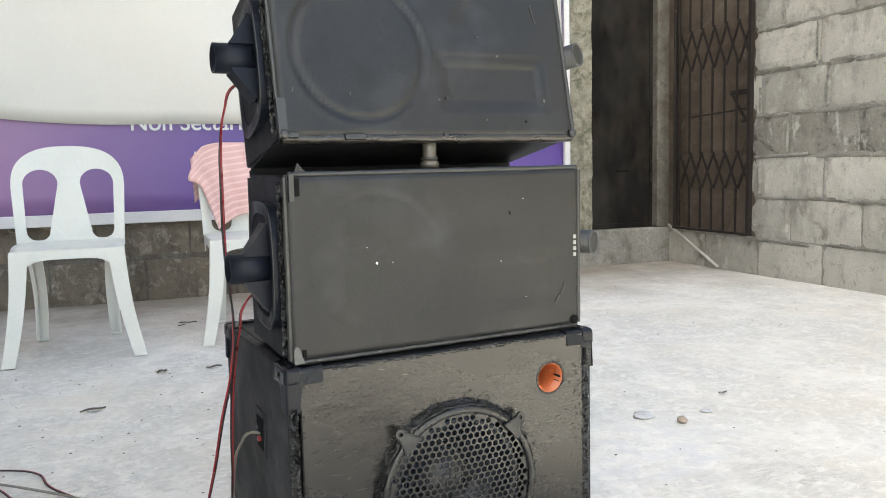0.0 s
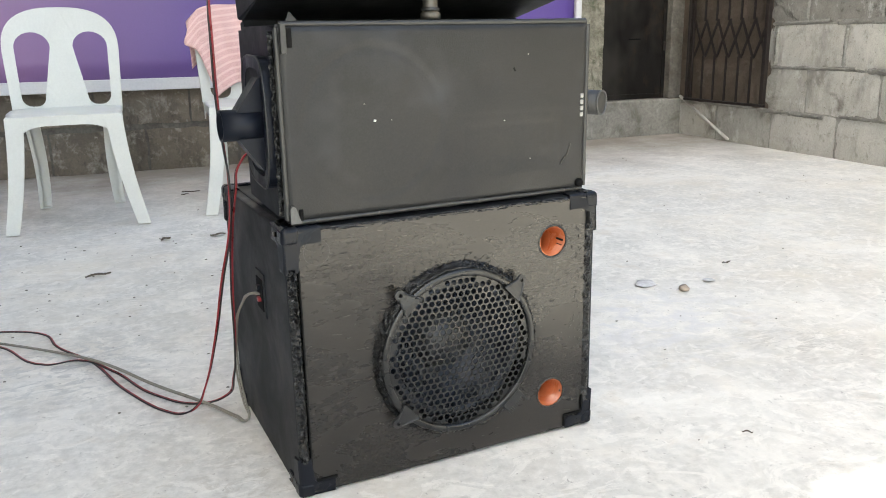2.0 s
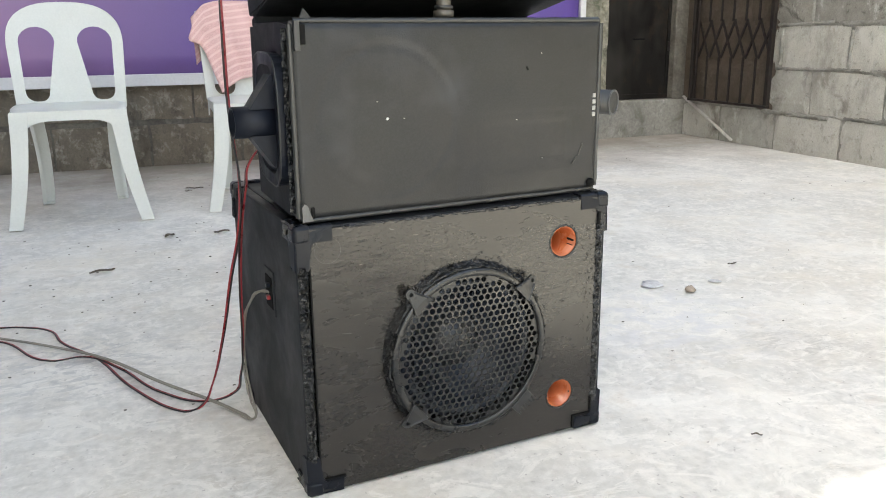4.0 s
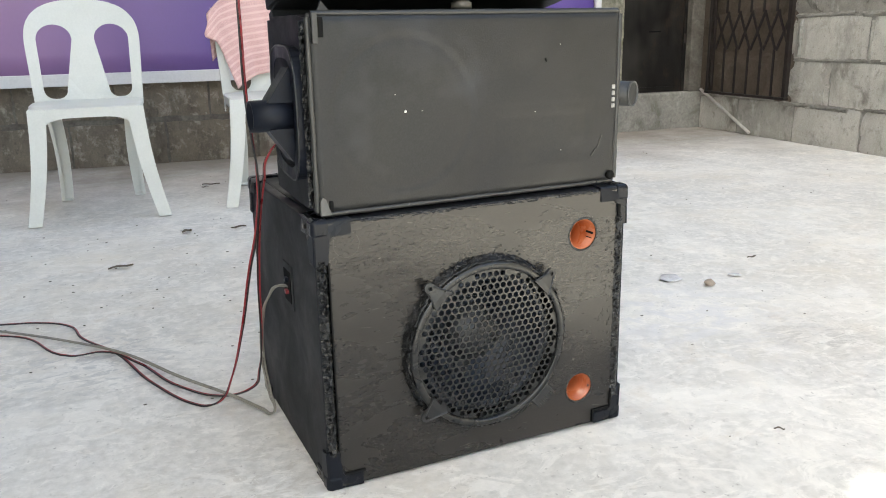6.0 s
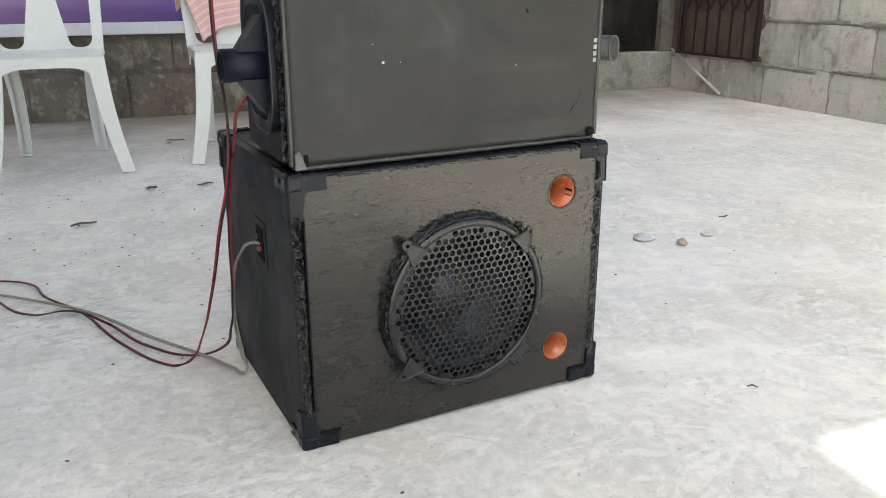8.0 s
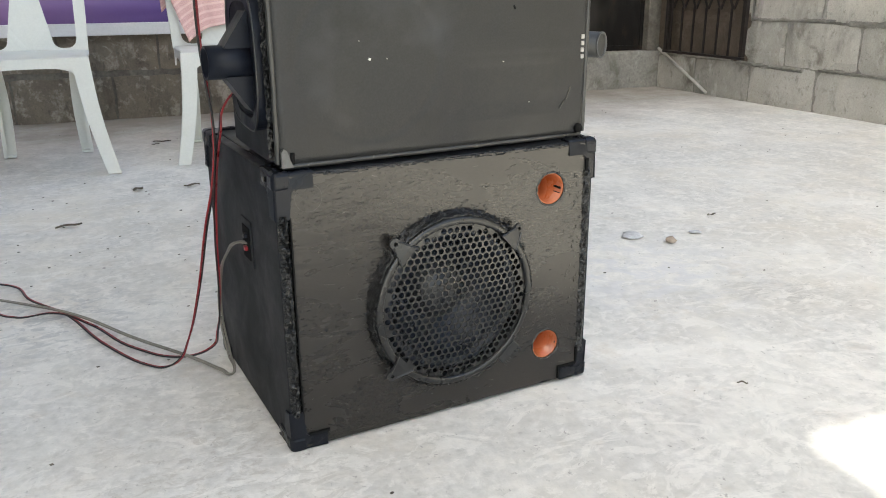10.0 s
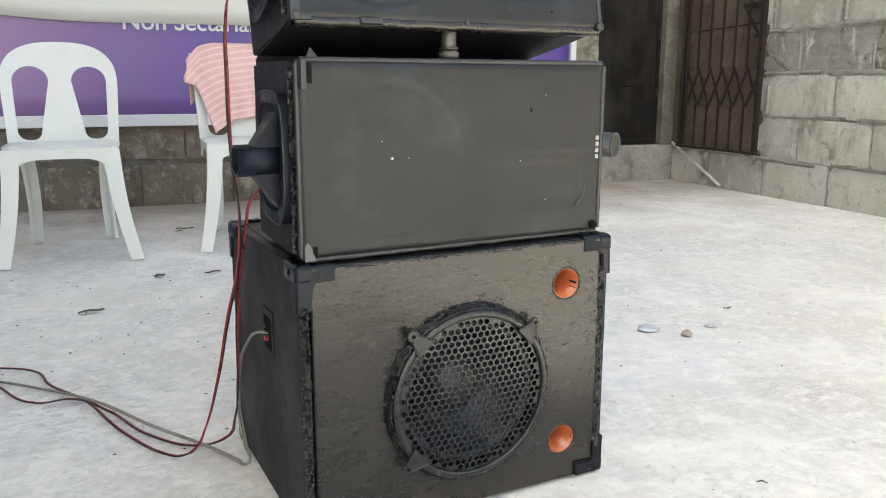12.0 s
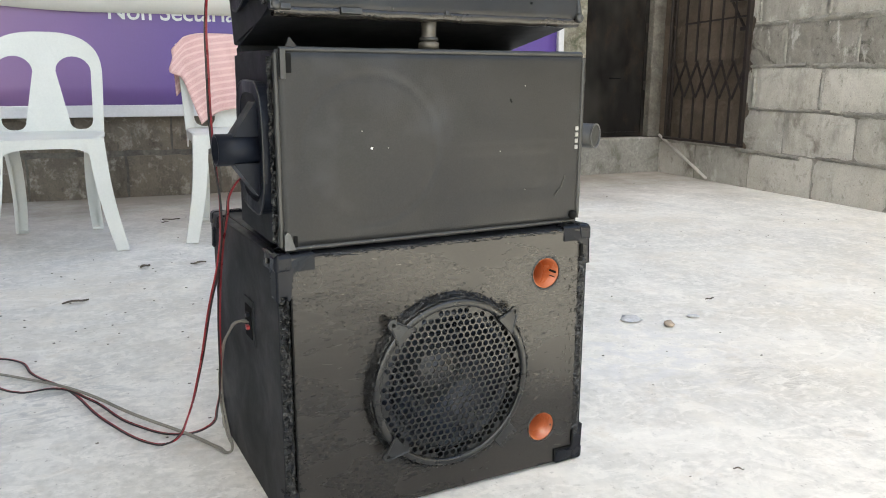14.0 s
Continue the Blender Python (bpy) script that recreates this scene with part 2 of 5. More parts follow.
# the pale specks put glints of the lumps into the colour
putty = mat("lumpy_black_sealant", (0.005, 0.005, 0.0049), 0.17, second=(0.003, 0.003, 0.003), scale=60, fine_scale=240, bump=0.8, bump_scale=130, bump_depth=0.004, spec=0.6,
            stain=(0.12, 0.115, 0.105), stain_scale=90, stain_lo=0.71, stain_hi=0.75)
layer(black_cloth, 7.0, (1, 1, 1), 0, 0.54, 0.70, (0.028, 0.030, 0.035), 0.6, 3.0)
layer(black_cloth, 16.0, (1, 1, 1), 30, 0.60, 0.74, (0.020, 0.020, 0.018), 0.5, 4.0)
layer(black_cloth, 10.0, (1, 1, 1), 60, 0.57, 0.72, (0.005, 0.005, 0.005), 0.6, 4.0)
layer(black_paint, 14.0, (1, 1, 2.5), 0, 0.60, 0.72, (0.020, 0.0165, 0.012), 0.6, 5.0)
cone_mat = mat("paper_cone", (0.021, 0.026, 0.038), 0.30, second=(0.010, 0.012, 0.017), scale=12, fine_scale=200, bump=0.15, spec=0.35)
dust_mat = mat("dust_cap", (0.034, 0.036, 0.042), 0.35, scale=14, fine_scale=200, bump=0.08, spec=0.5)
dark_hole = mat("dark_recess", (0.008, 0.008, 0.008), 0.9, scale=10, bump=0.0, spec=0.1)
orange_pvc = mat("orange_pvc", (0.46, 0.125, 0.042), 0.32, second=(0.34, 0.085, 0.028), scale=20, fine=0.15, fine_scale=160, bump=0.1, spec=0.5, stain=(0.6, 0.35, 0.2), stain_scale=30,
                 stain_lo=0.66, stain_hi=0.75)
grey_trim = mat("scuffed_grey_trim", (0.030, 0.030, 0.029), 0.42, second=(0.015, 0.015, 0.015), scale=25, fine_scale=220, bump=0.25, bump_scale=120, bump_depth=0.001,
                stain=(0.14, 0.135, 0.12), stain_scale=45, stain_lo=0.66, stain_hi=0.74)
pale_lip = mat("pale_plastic_lip", (0.10, 0.10, 0.098), 0.5, second=(0.05, 0.05, 0.05), scale=40, fine_scale=200, bump=0.1)
white_mark = mat("white_paint_fleck", (0.75, 0.75, 0.72), 0.6, scale=30, bump=0.0)
pale_fleck = mat("dull_fleck", (0.34, 0.33, 0.31), 0.7, scale=30, bump=0.0)
grey_mark = mat("pale_scratch", (0.075, 0.07, 0.062), 0.7, scale=60, fine_scale=300, bump=0.0)
dull_steel = mat("dull_steel", (0.13, 0.118, 0.10), 0.5, metal=0.5, second=(0.08, 0.07, 0.055), scale=40, fine_scale=200, bump=0.1)
chair_mat = mat("white_polypropylene", (0.69, 0.69, 0.65), 0.45, second=(0.62, 0.62, 0.58), scale=3.5, fine=0.05, fine_scale=150, bump=0.06, bump_scale=200, bump_depth=0.0006, spec=0.28)
sheet_mat = mat("white_vinyl", (0.66, 0.64, 0.595), 0.55, second=(0.61, 0.59, 0.55), scale=1.3, fine=0.03, fine_scale=90, bump=0.1, bump_scale=5, bump_depth=0.02, spec=0.4)
frame_mat = mat("white_painted_steel", (0.70, 0.69, 0.70), 0.45, second=(0.62, 0.61, 0.62), scale=5, fine=0.08, bump=0.1, stain=(0.4, 0.36, 0.33), stain_scale=13, stain_lo=0.7, stain_hi=0.78)
door_mat = mat("grimy_steel_door", (0.017, 0.0155, 0.014), 0.7, second=(0.005, 0.0035, 0.0027), scale=2.2, amount=0.7, fine=0.2, fine_scale=120, bump=0.15, stretch=(1.6, 1, 0.7),
               stain=(0.0035, 0.0024, 0.0018), stain_scale=1.7, stain_lo=0.46, stain_hi=0.62, spec=0.15)
layer(door_mat, 2.4, (1, 1, 0.6), 0, 0.46, 0.66, (0.042, 0.038, 0.033), 0.65, 3.0)
layer(door_mat, 9.0, (1, 1, 0.5), 0, 0.56, 0.70, (0.034, 0.021, 0.013), 0.6)
rust_mat = mat("rusty_brown_steel", (0.020, 0.0125, 0.009), 0.65, second=(0.012, 0.0085, 0.007), scale=16, fine_scale=150, bump=0.3, bump_scale=120, bump_depth=0.001, metal=0.2,
               stain=(0.09, 0.055, 0.038), stain_scale=22, stain_lo=0.63, stain_hi=0.74)
rod_mat = mat("dusty_pvc_rod", (0.62, 0.59, 0.55), 0.6, second=(0.48, 0.45, 0.41), scale=20, fine_scale=120, bump=0.15)
red_wire = mat("red_wire", (0.30, 0.022, 0.028), 0.35, scale=40, fine=0.1, bump=0.0, stain=(0.17, 0.015, 0.02), stain_scale=20)
black_wire = mat("black_wire", (0.015, 0.013, 0.013), 0.4, scale=40, fine=0.1, bump=0.0)
pale_wire = mat("clear_speaker_wire", (0.25, 0.235, 0.19), 0.4, second=(0.17, 0.155, 0.13), scale=25, fine=0.15, bump=0.0)
grit_mat = mat("grit", (0.24, 0.225, 0.20), 0.9, second=(0.07, 0.06, 0.05), scale=9, bump=0.0, spec=0.1)
stone_mat = mat("grey_stone", (0.60, 0.60, 0.62), 0.85, scale=30, fine_scale=150, bump=0.5, bump_scale=60)
tan_stone = mat("tan_stone", (0.42, 0.34, 0.27), 0.85, scale=30, fine_scale=150, bump=0.5, bump_scale=60)
leaf_mat = mat("dry_leaf", (0.13, 0.10, 0.07), 0.8, second=(0.07, 0.055, 0.04), scale=40, bump=0.3)
blocker_mat = mat("sun_blocker_metal", (0.42, 0.42, 0.41), 0.5, metal=0.4, second=(0.32, 0.31, 0.30), scale=2, bump=0.1)
wood_mat = mat("blocker_timber", (0.22, 0.16, 0.11), 0.7, second=(0.14, 0.10, 0.07), scale=6, stretch=(1, 6, 6), bump=0.2)


def purple_vinyl():
    """Printed tarpaulin: violet, with pink lens haze painted in towards one end."""
    m = mat("purple_print_and_haze", (0.125, 0.075, 0.30), 0.42, second=(0.10, 0.058, 0.26), scale=1.5, fine=0.05, bump=0.1, bump_scale=5, bump_depth=0.02, spec=0.45)
    n, l = m.node_tree.nodes, m.node_tree.links
    geo = n.new("ShaderNodeNewGeometry")
    sep = n.new("ShaderNodeSeparateXYZ")
    l.new(geo.outputs["Position"], sep.inputs[0])
    # pinkish haze mixed into the violet, growing towards -x
    rng = n.new("ShaderNodeMapRange")
    rng.inputs[1].default_value, rng.inputs[2].default_value = 0.75, -0.35
    l.new(sep.outputs[0], rng.inputs[0])
    mx = n.new("ShaderNodeMix")
    mx.data_type = "RGBA"
    mx.inputs[7].default_value = (0.30, 0.17, 0.33, 1)
    l.new(rng.outputs[0], mx.inputs[0])
    bs = n["Principled BSDF"]
    l.new(bs.inputs["Base Color"].links[0].from_socket, mx.inputs[6])
    l.new(mx.outputs[2], bs.inputs["Base Color"])
    return m


purple_mat = purple_vinyl()


def towel_cloth():
    """Pink terry with narrow paler bands woven across it."""
    m = mat("pink_towel", (0.70, 0.45, 0.42), 0.9, second=(0.62, 0.38, 0.36), scale=9, fine=0.25, fine_scale=330, bump=0.5, bump_scale=300, bump_depth=0.002, spec=0.1)
    n, l = m.node_tree.nodes, m.node_tree.links
    uv = n.new("ShaderNodeUVMap")
    sep = n.new("ShaderNodeSeparateXYZ")
    l.new(uv.outputs[0], sep.inputs[0])
    mul = n.new("ShaderNodeMath")
    mul.operation = "MULTIPLY"
    mul.inputs[1].default_value = 2 * math.pi / 0.024
    l.new(sep.outputs[1], mul.inputs[0])
    sn = n.new("ShaderNodeMath")
    sn.operation = "SINE"
    l.new(mul.outputs[0], sn.inputs[0])
    rng = n.new("ShaderNodeMapRange")
    rng.inputs[1].default_value, rng.inputs[2].default_value, rng.inputs[4].default_value = 0.25, 0.8, 0.5
    l.new(sn.outputs[0], rng.inputs[0])
    mx = n.new("ShaderNodeMix")
    mx.data_type = "RGBA"
    mx.inputs[7].default_value = (0.78, 0.58, 0.54, 1)
    l.new(rng.outputs[0], mx.inputs[0])
    bs = n["Principled BSDF"]
    l.new(bs.inputs["Base Color"].links[0].from_socket, mx.inputs[6])
    l.new(mx.outputs[2], bs.inputs["Base Color"])
    return m


towel_mat = towel_cloth()


# ---- mesh helpers ----
def finish(name, bm, material, smooth=False):
    me = bpy.data.meshes.new(name)
    bmesh.ops.recalc_face_normals(bm, faces=bm.faces)
    bm.to_mesh(me)
    bm.free()
    me.materials.append(material)
    if smooth:
        for p in me.polygons:
            p.use_smooth = True
    return me


def part(name, bm, material, parent, label="", smooth=False):
    ob = new(name, finish(name, bm, material, smooth))
    ob.parent = parent
    if label:
        ob["label"] = label
    return ob


def thing(name, m, label, category, group="", kind=""):
    ob = new(name)
    ob.empty_display_size = 0.05
    ob.matrix_world = m
    return tagged(ob, label, category, group, kind)


def solid(name, bm, material, label, category, kind="", group="", m=None, smooth=False):
    ob = new(name, finish(name, bm, material, smooth))
    if m is not None:
        ob.matrix_world = m
    return tagged(ob, label, category, group, kind)


def box(x0, y0, z0, x1, y1, z1, bev=0.0, seg=2, bm=None, jitter=0.0, cuts=0):
    bm = bm or bmesh.new()
    made = bmesh.ops.create_cube(bm, size=1.0)["verts"]
    for v in made:
        v.co = Vector(((x0 + x1) / 2 + v.co.x * (x1 - x0), (y0 + y1) / 2 + v.co.y * (y1 - y0), (z0 + z1) / 2 + v.co.z * (z1 - z0)))
    edges = list({e for v in made for e in v.link_edges})
    if bev:
        bmesh.ops.bevel(bm, geom=edges, offset=bev, segments=seg, profile=0.6, affect="EDGES")
    return bm


def tube(bm, a, b, r0, r1=None, seg=12, caps=True):
    a, b = Vector(a), Vector(b)
    r1 = r0 if r1 is None else r1
    q = (b - a).to_track_quat("Z", "Y").to_matrix().to_4x4()
    m = Matrix.Translation((a + b) / 2) @ q
    bmesh.ops.create_cone(bm, cap_ends=caps, segments=seg, radius1=r0, radius2=r1, depth=(b - a).length, matrix=m)
    return bm


def pipe(bm, a, b, r_out, r_in, seg=24):
    """An open pipe with wall thickness."""
    a, b = Vector(a), Vector(b)
    q = (b - a).to_track_quat("Z", "Y").to_matrix()
    rings = []
    for c, r in ((a, r_out), (b, r_out), (b, r_in), (a, r_in)):
        rings.append([bm.verts.new(c + q @ Vector((r * math.cos(k / seg * math.tau), r * math.sin(k / seg * math.tau), 0))) for k in range(seg)])
    for i in range(4):
        p, n = rings[i], rings[(i + 1) % 4]
        for k in range(seg):
            bm.faces.new((p[k], p[(k + 1) % seg], n[(k + 1) % seg], n[k]))
    return bm


def plate(outline, holes, depth, place=lambda a, b, c: (a, c, b), bm=None):
    """A flat plate from a 2D outline with holes, pressed to a depth. place maps (across, up, depth) to xyz."""
    bm = bm or bmesh.new()
    loops = [outline, *holes]
    edges = []
    for lp in loops:
        vs = [bm.verts.new((a, b, 0)) for a, b in lp]
        edges += [bm.edges.new((vs[i], vs[(i + 1) % len(vs)])) for i in range(len(vs))]
    faces = [g for g in bmesh.ops.triangle_fill(bm, use_beauty=True, use_dissolve=False, edges=edges)["geom"] if isinstance(g, bmesh.types.BMFace)]
    ext = bmesh.ops.extrude_face_region(bm, geom=faces)["geom"]
    for v in ext:
        if isinstance(v, bmesh.types.BMVert):
            v.co.z += depth
    for v in {v for f in bm.faces for v in f.verts}:
        v.co = Vector(place(*v.co))
    return bm


def circle(cx, cy, r, n=32, wob=0.0, seed=0):
    rnd = random.Random(seed)
    return [(cx + (r + rnd.uniform(-wob, wob)) * math.cos(k / n * math.tau), cy + (r + rnd.uniform(-wob, wob)) * math.sin(k / n * math.tau)) for k in range(n)]


def lathe(profile, seg=48, bm=None, m=None, wob=0.0, seed=0):
    """Turns (radius, height) pairs about z; m carries the result to its place."""
    bm = bm or bmesh.new()
    rnd = random.Random(seed)
    rings = []
    for r, h in profile:
        if r < 1e-6:
            rings.append([bm.verts.new((0, 0, h))])
        else:
            rings.append([bm.verts.new(((r + rnd.uniform(-wob, wob)) * math.cos(k / seg * math.tau), (r + rnd.uniform(-wob, wob)) * math.sin(k / seg * math.tau), h + rnd.uniform(-wob, wob))) for k in range(seg)])
    for a, b in zip(rings, rings[1:]):
        for k in range(seg):
            k2 = (k + 1) % seg
            if len(a) == 1:
                bm.faces.new((a[0], b[k2], b[k]))
            elif len(b) == 1:
                bm.faces.new((a[k], a[k2], b[0]))
            else:
                bm.faces.new((a[k], a[k2], b[k2], b[k]))
    if m is not None:
        bmesh.ops.transform(bm, matrix=m, verts=[v for ring in rings for v in ring])
    return bm


def bead(a, b, w, d, n=60, seed=0, rough=0.4):
    """A lumpy strip of sealant from a to b, w wide across and d deep towards -y."""
    bm = bmesh.new()
    rnd = random.Random(seed)
    a, b = Vector(a), Vector(b)
    along = (b - a).normalized()
    side = along.cross(Vector((0, -1, 0))).normalized()
    rows = []
    for i in range(n + 1):
        c = a.lerp(b, i / n)
        row = []
        for k in range(7):
            s = (k / 6 - 0.5)
            h = d * (1 - (2 * s) ** 2) * rnd.uniform(1 - rough, 1 + rough * 1.6)
            row.append(bm.verts.new(c + side * w * s * rnd.uniform(0.8, 1.15) + Vector((0, -h if 0 < k < 6 else d * 0.15, 0))))
        rows.append(row)
    for p, q in zip(rows, rows[1:]):
        for k in range(6):
            bm.faces.new((p[k], p[k + 1], q[k + 1], q[k]))
    return bm


def wire(name, points, r, material, parent=None, label="", category=""):
    cu = bpy.data.curves.new(name, "CURVE")
    cu.dimensions, cu.bevel_depth, cu.bevel_resolution, cu.resolution_u = "3D", r, 2, 8
    sp = cu.splines.new("BEZIER")
    sp.bezier_points.add(len(points) - 1)
    for bp, co in zip(sp.bezier_points, points):
        bp.co = co
        bp.handle_left_type = bp.handle_right_type = "AUTO"
    cu.materials.append(material)
    tmp = bpy.data.objects.new(name, cu)
    scene.collection.objects.link(tmp)
    bpy.context.view_layer.update()
    me = bpy.data.meshes.new_from_object(tmp.evaluated_get(bpy.context.evaluated_depsgraph_get()))
    bpy.data.objects.remove(tmp)
    ob = new(name, me)
    if parent:
        ob.parent = parent
    return ob


# ---- the yard: ground, walls, door, added sun blocker ----
XR, YB = 3.356, 3.805
bm = bmesh.new()
N = 90
xs = [-60, -20, -6] + [-3 + i * 6.4 / N for i in range(N + 1)] + [6, 20, 60]
ys = [-60, -20, -6] + [-1.5 + i * 5.4 / N for i in range(N + 1)] + [6, 20, 60]
grid = [[bm.verts.new((x, y, (noise.noise(Vector((x * 1.7, y * 1.7, 0))) * 0.0035 + noise.noise(Vector((x * 7, y * 7, 3))) * 0.0012 - 0.003) if -3 < x < 3.4 and -1.5 < y < 3.9 else -0.003)) for x in xs] for y in ys]
for j in range(len(ys) - 1):
    for i in range(len(xs) - 1):
        bm.faces.new((grid[j][i], grid[j][i + 1], grid[j + 1][i + 1], grid[j + 1][i]))
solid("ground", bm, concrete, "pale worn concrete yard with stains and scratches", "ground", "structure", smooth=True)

BW, BH, BT, JT = 0.43, 0.217, 0.10, 0.011
wall_r = solid("wall_east", box(XR + 0.007, -4.0, -0.1, XR + 0.10, YB + 0.3, 2.75), mortar_mat, "bare concrete block wall with rough mortar joints", "wall", "structure")
# its unseen upper part is raised to 4.9 m to block northern sky light
wall_b = solid("wall_north", box(-2.25, YB + 0.012, -0.1, 2.60, YB + 0.12, 4.9), jamb_mat, "bare concrete block wall behind the banner", "wall", "structure")

# unseen wall, added to keep western light off the left sides
solid("wall_west", box(-2.4, -2.6, -0.1, -2.25, YB + 0.3, 4.6), west_cut_mat, "unseen plain dark wall added to cut light from the west", "wall", "structure")
# rough plastered end of the wall beside the door
bm = bmesh.new()
rnd = random.Random(5)
rows = []
for j in range(56):
    z = 2.75 * j / 55
    rows.append([bm.verts.new((2.60 + 0.214 * i / 7, YB - 0.012 + rnd.uniform(-0.006, 0.006), z)) for i in range(8)])
for a, b in zip(rows, rows[1:]):
    for i in range(7):
        bm.faces.new((a[i], a[i + 1], b[i + 1], b[i]))
box(2.60, YB - 0.004, 0, 2.812, YB + 0.12, 2.75, bm=bm)
solid("pillar", bm, moss_plaster, "rough mottled mossy plaster pillar beside the door", "pillar", "structure")
# threshold under door and jamb
bm = box(2.60, YB - 0.028, -0.05, XR + 0.06, YB + 0.4, 0.211, 0.012, 3)
solid("door_step", bm, plinth_mat, "raised rough concrete doorstep under the steel door", "step", "structure")
bm = box(3.274, YB - 0.014, 0.213, XR + 0.012, YB + 0.16, 2.75, 0.006)
solid("door_jamb", bm, jamb_mat, "grey cement door jamb with chipped edges", "jamb", "structure")
bm = box(2.812, YB - 0.01, 2.30, 3.274, YB + 0.16, 2.75)
solid("door_lintel", bm, plinth_mat, "grey cement lintel over the door", "lintel", "structure")
door = thing("door_1", pose(2.814, YB + 0.045, 0.213), "closed dark grimy steel sheet door", "door", kind="structure")
part("door_leaf", box(0.0, 0.0, 0.0, 0.46, 0.035, 2.085, 0.003), door_mat, door)
part("frame_stile", box(0.0, -0.012, 0.0, 0.022, 0.0, 2.085, 0.003), door_mat, door)
part("frame_stile", box(0.438, -0.012, 0.0, 0.46, 0.0, 2.085, 0.003), door_mat, door)
part("bottom_rail", box(0.022, -0.008, 0.0, 0.438, 0.0, 0.03, 0.003), door_mat, door)
part("pull_slot", box(0.205, -0.006, 0.345, 0.285, 0.001, 0.353, 0.002), dark_hole, door)
for hz in (0.28, 0.62, 1.1, 1.7):
    part("hinge", tube(bmesh.new(), (0.447, -0.018, hz), (0.447, -0.018, hz + 0.055), 0.008, seg=10), rust_mat, door)

# darker brown mortar on the wall behind the gate
part("stained_mortar", box(XR + 0.002, 3.045, 0.20, XR + 0.009, YB - 0.002, 2.75), brown_block, wall_r, "dark brown mortar behind the gate")
# blocks of the side wall, course by course
rnd = random.Random(11)
def block_mesh(w, h, t, seed):
    r = random.Random(seed)
    bm = bmesh.new()
    nx, nz = max(3, int(w / 0.035)), 5
    front = []
    for j in range(nz + 1):
        row = []
        for i in range(nx + 1):
            edge = i in (0, nx) or j in (0, nz)
            dx = r.uniform(-0.0035, 0.0035) if edge else 0
            dz = r.uniform(-0.0035, 0.0035) if edge else 0
            corner = i in (0, nx) and j in (0, nz)
            row.append(bm.verts.new((w * i / nx + dx, (0.010 if corner else r.uniform(0.002, 0.009) if edge else 0.0) + r.uniform(-0.002, 0.002), h * j / nz + dz)))
        front.append(row)
    for a, b in zip(front, front[1:]):
        for i in range(nx):
            bm.faces.new((a[i], a[i + 1], b[i + 1], b[i]))
    rim = front[0][:] + [front[j][nx] for j in range(1, nz)] + front[nz][::-1] + [front[j][0] for j in range(nz - 1, 0, -1)]
    back = [bm.verts.new((v.co.x, t, v.co.z)) for v in rim]
    for i in range(len(rim)):
        k = (i + 1) % len(rim)
        bm.faces.new((rim[k], rim[i], back[i], back[k]))
    return bm


BLOCKS = [finish("block", block_mesh(BW - JT, BH - JT, 0.03, s), block_mat) for s in range(6)]
DARK = [finish("block", block_mesh(BW - JT, BH - JT, 0.03, s + 20), dark_block) for s in range(4)]
WEATHERED = [finish("block", block_mesh(BW - JT, BH - JT, 0.03, s + 60), mid_block) for s in range(4)]
BROWN = [finish("block", block_mesh(BW - JT, BH - JT, 0.03, s + 40), brown_block) for s in range(4)]
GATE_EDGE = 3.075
COURSE_Y = [3.02, 2.80, 3.015, 2.83, 3.015, 2.64, 2.86, 2.64, 2.86, 2.64, 2.86, 2.64]
TO_EAST = pose(0, 0, 0, 0, 0, -90)
for k, start in enumerate(COURSE_Y):
    z0 = -0.02 if k == 0 else 0.193 + (k - 1) * BH
    y = start + BW * 2
    while y > -1.9:
        if y - BW < YB - 0.03:
            hi = min(y, YB - 0.004)
            lo = y - BW
            spans = [(hi, lo)]
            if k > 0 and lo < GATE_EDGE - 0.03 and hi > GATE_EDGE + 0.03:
                spans = [(hi, GATE_EDGE), (GATE_EDGE, lo)]      # the brown ends at the gate, so that block is in two halves
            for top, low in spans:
                pool = BROWN if low > GATE_EDGE - 0.04 and k > 0 else WEATHERED if k == 3 else BLOCKS
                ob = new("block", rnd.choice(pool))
                ob.parent = wall_r
                wide = (top - low) / BW
                ob.matrix_world = pose(XR - rnd.uniform(0.0, 0.004), top - JT / 2, z0 + JT / 2, rnd.uniform(-0.25, 0.25), 0, -90 + rnd.uniform(-0.3, 0.3)) @ Matrix.Diagonal((wide, 1, 1, 1))
        y -= BW
for k in range(1, len(COURSE_Y)):
    z = 0.193 + (k - 1) * BH
    r = random.Random(k)
    y = YB - 0.02 if k == 1 else GATE_EDGE - 0.03
    while y > -1.6:
        run = r.uniform(0.12, 0.55)
        bm = bead((0, 0, 0), (run, 0, r.uniform(-0.006, 0.006)), r.uniform(0.016, 0.034), r.uniform(0.003, 0.008), int(run / 0.012), k * 31 + int(y * 50), 0.9)
        ob = part("mortar_smear", bm, mortar_mat, wall_r, smooth=True)
        ob.matrix_world = pose(XR + 0.002, y, z + r.uniform(-0.004, 0.004), 0, 0, -90)
        y -= run + r.uniform(0.0, 0.10)
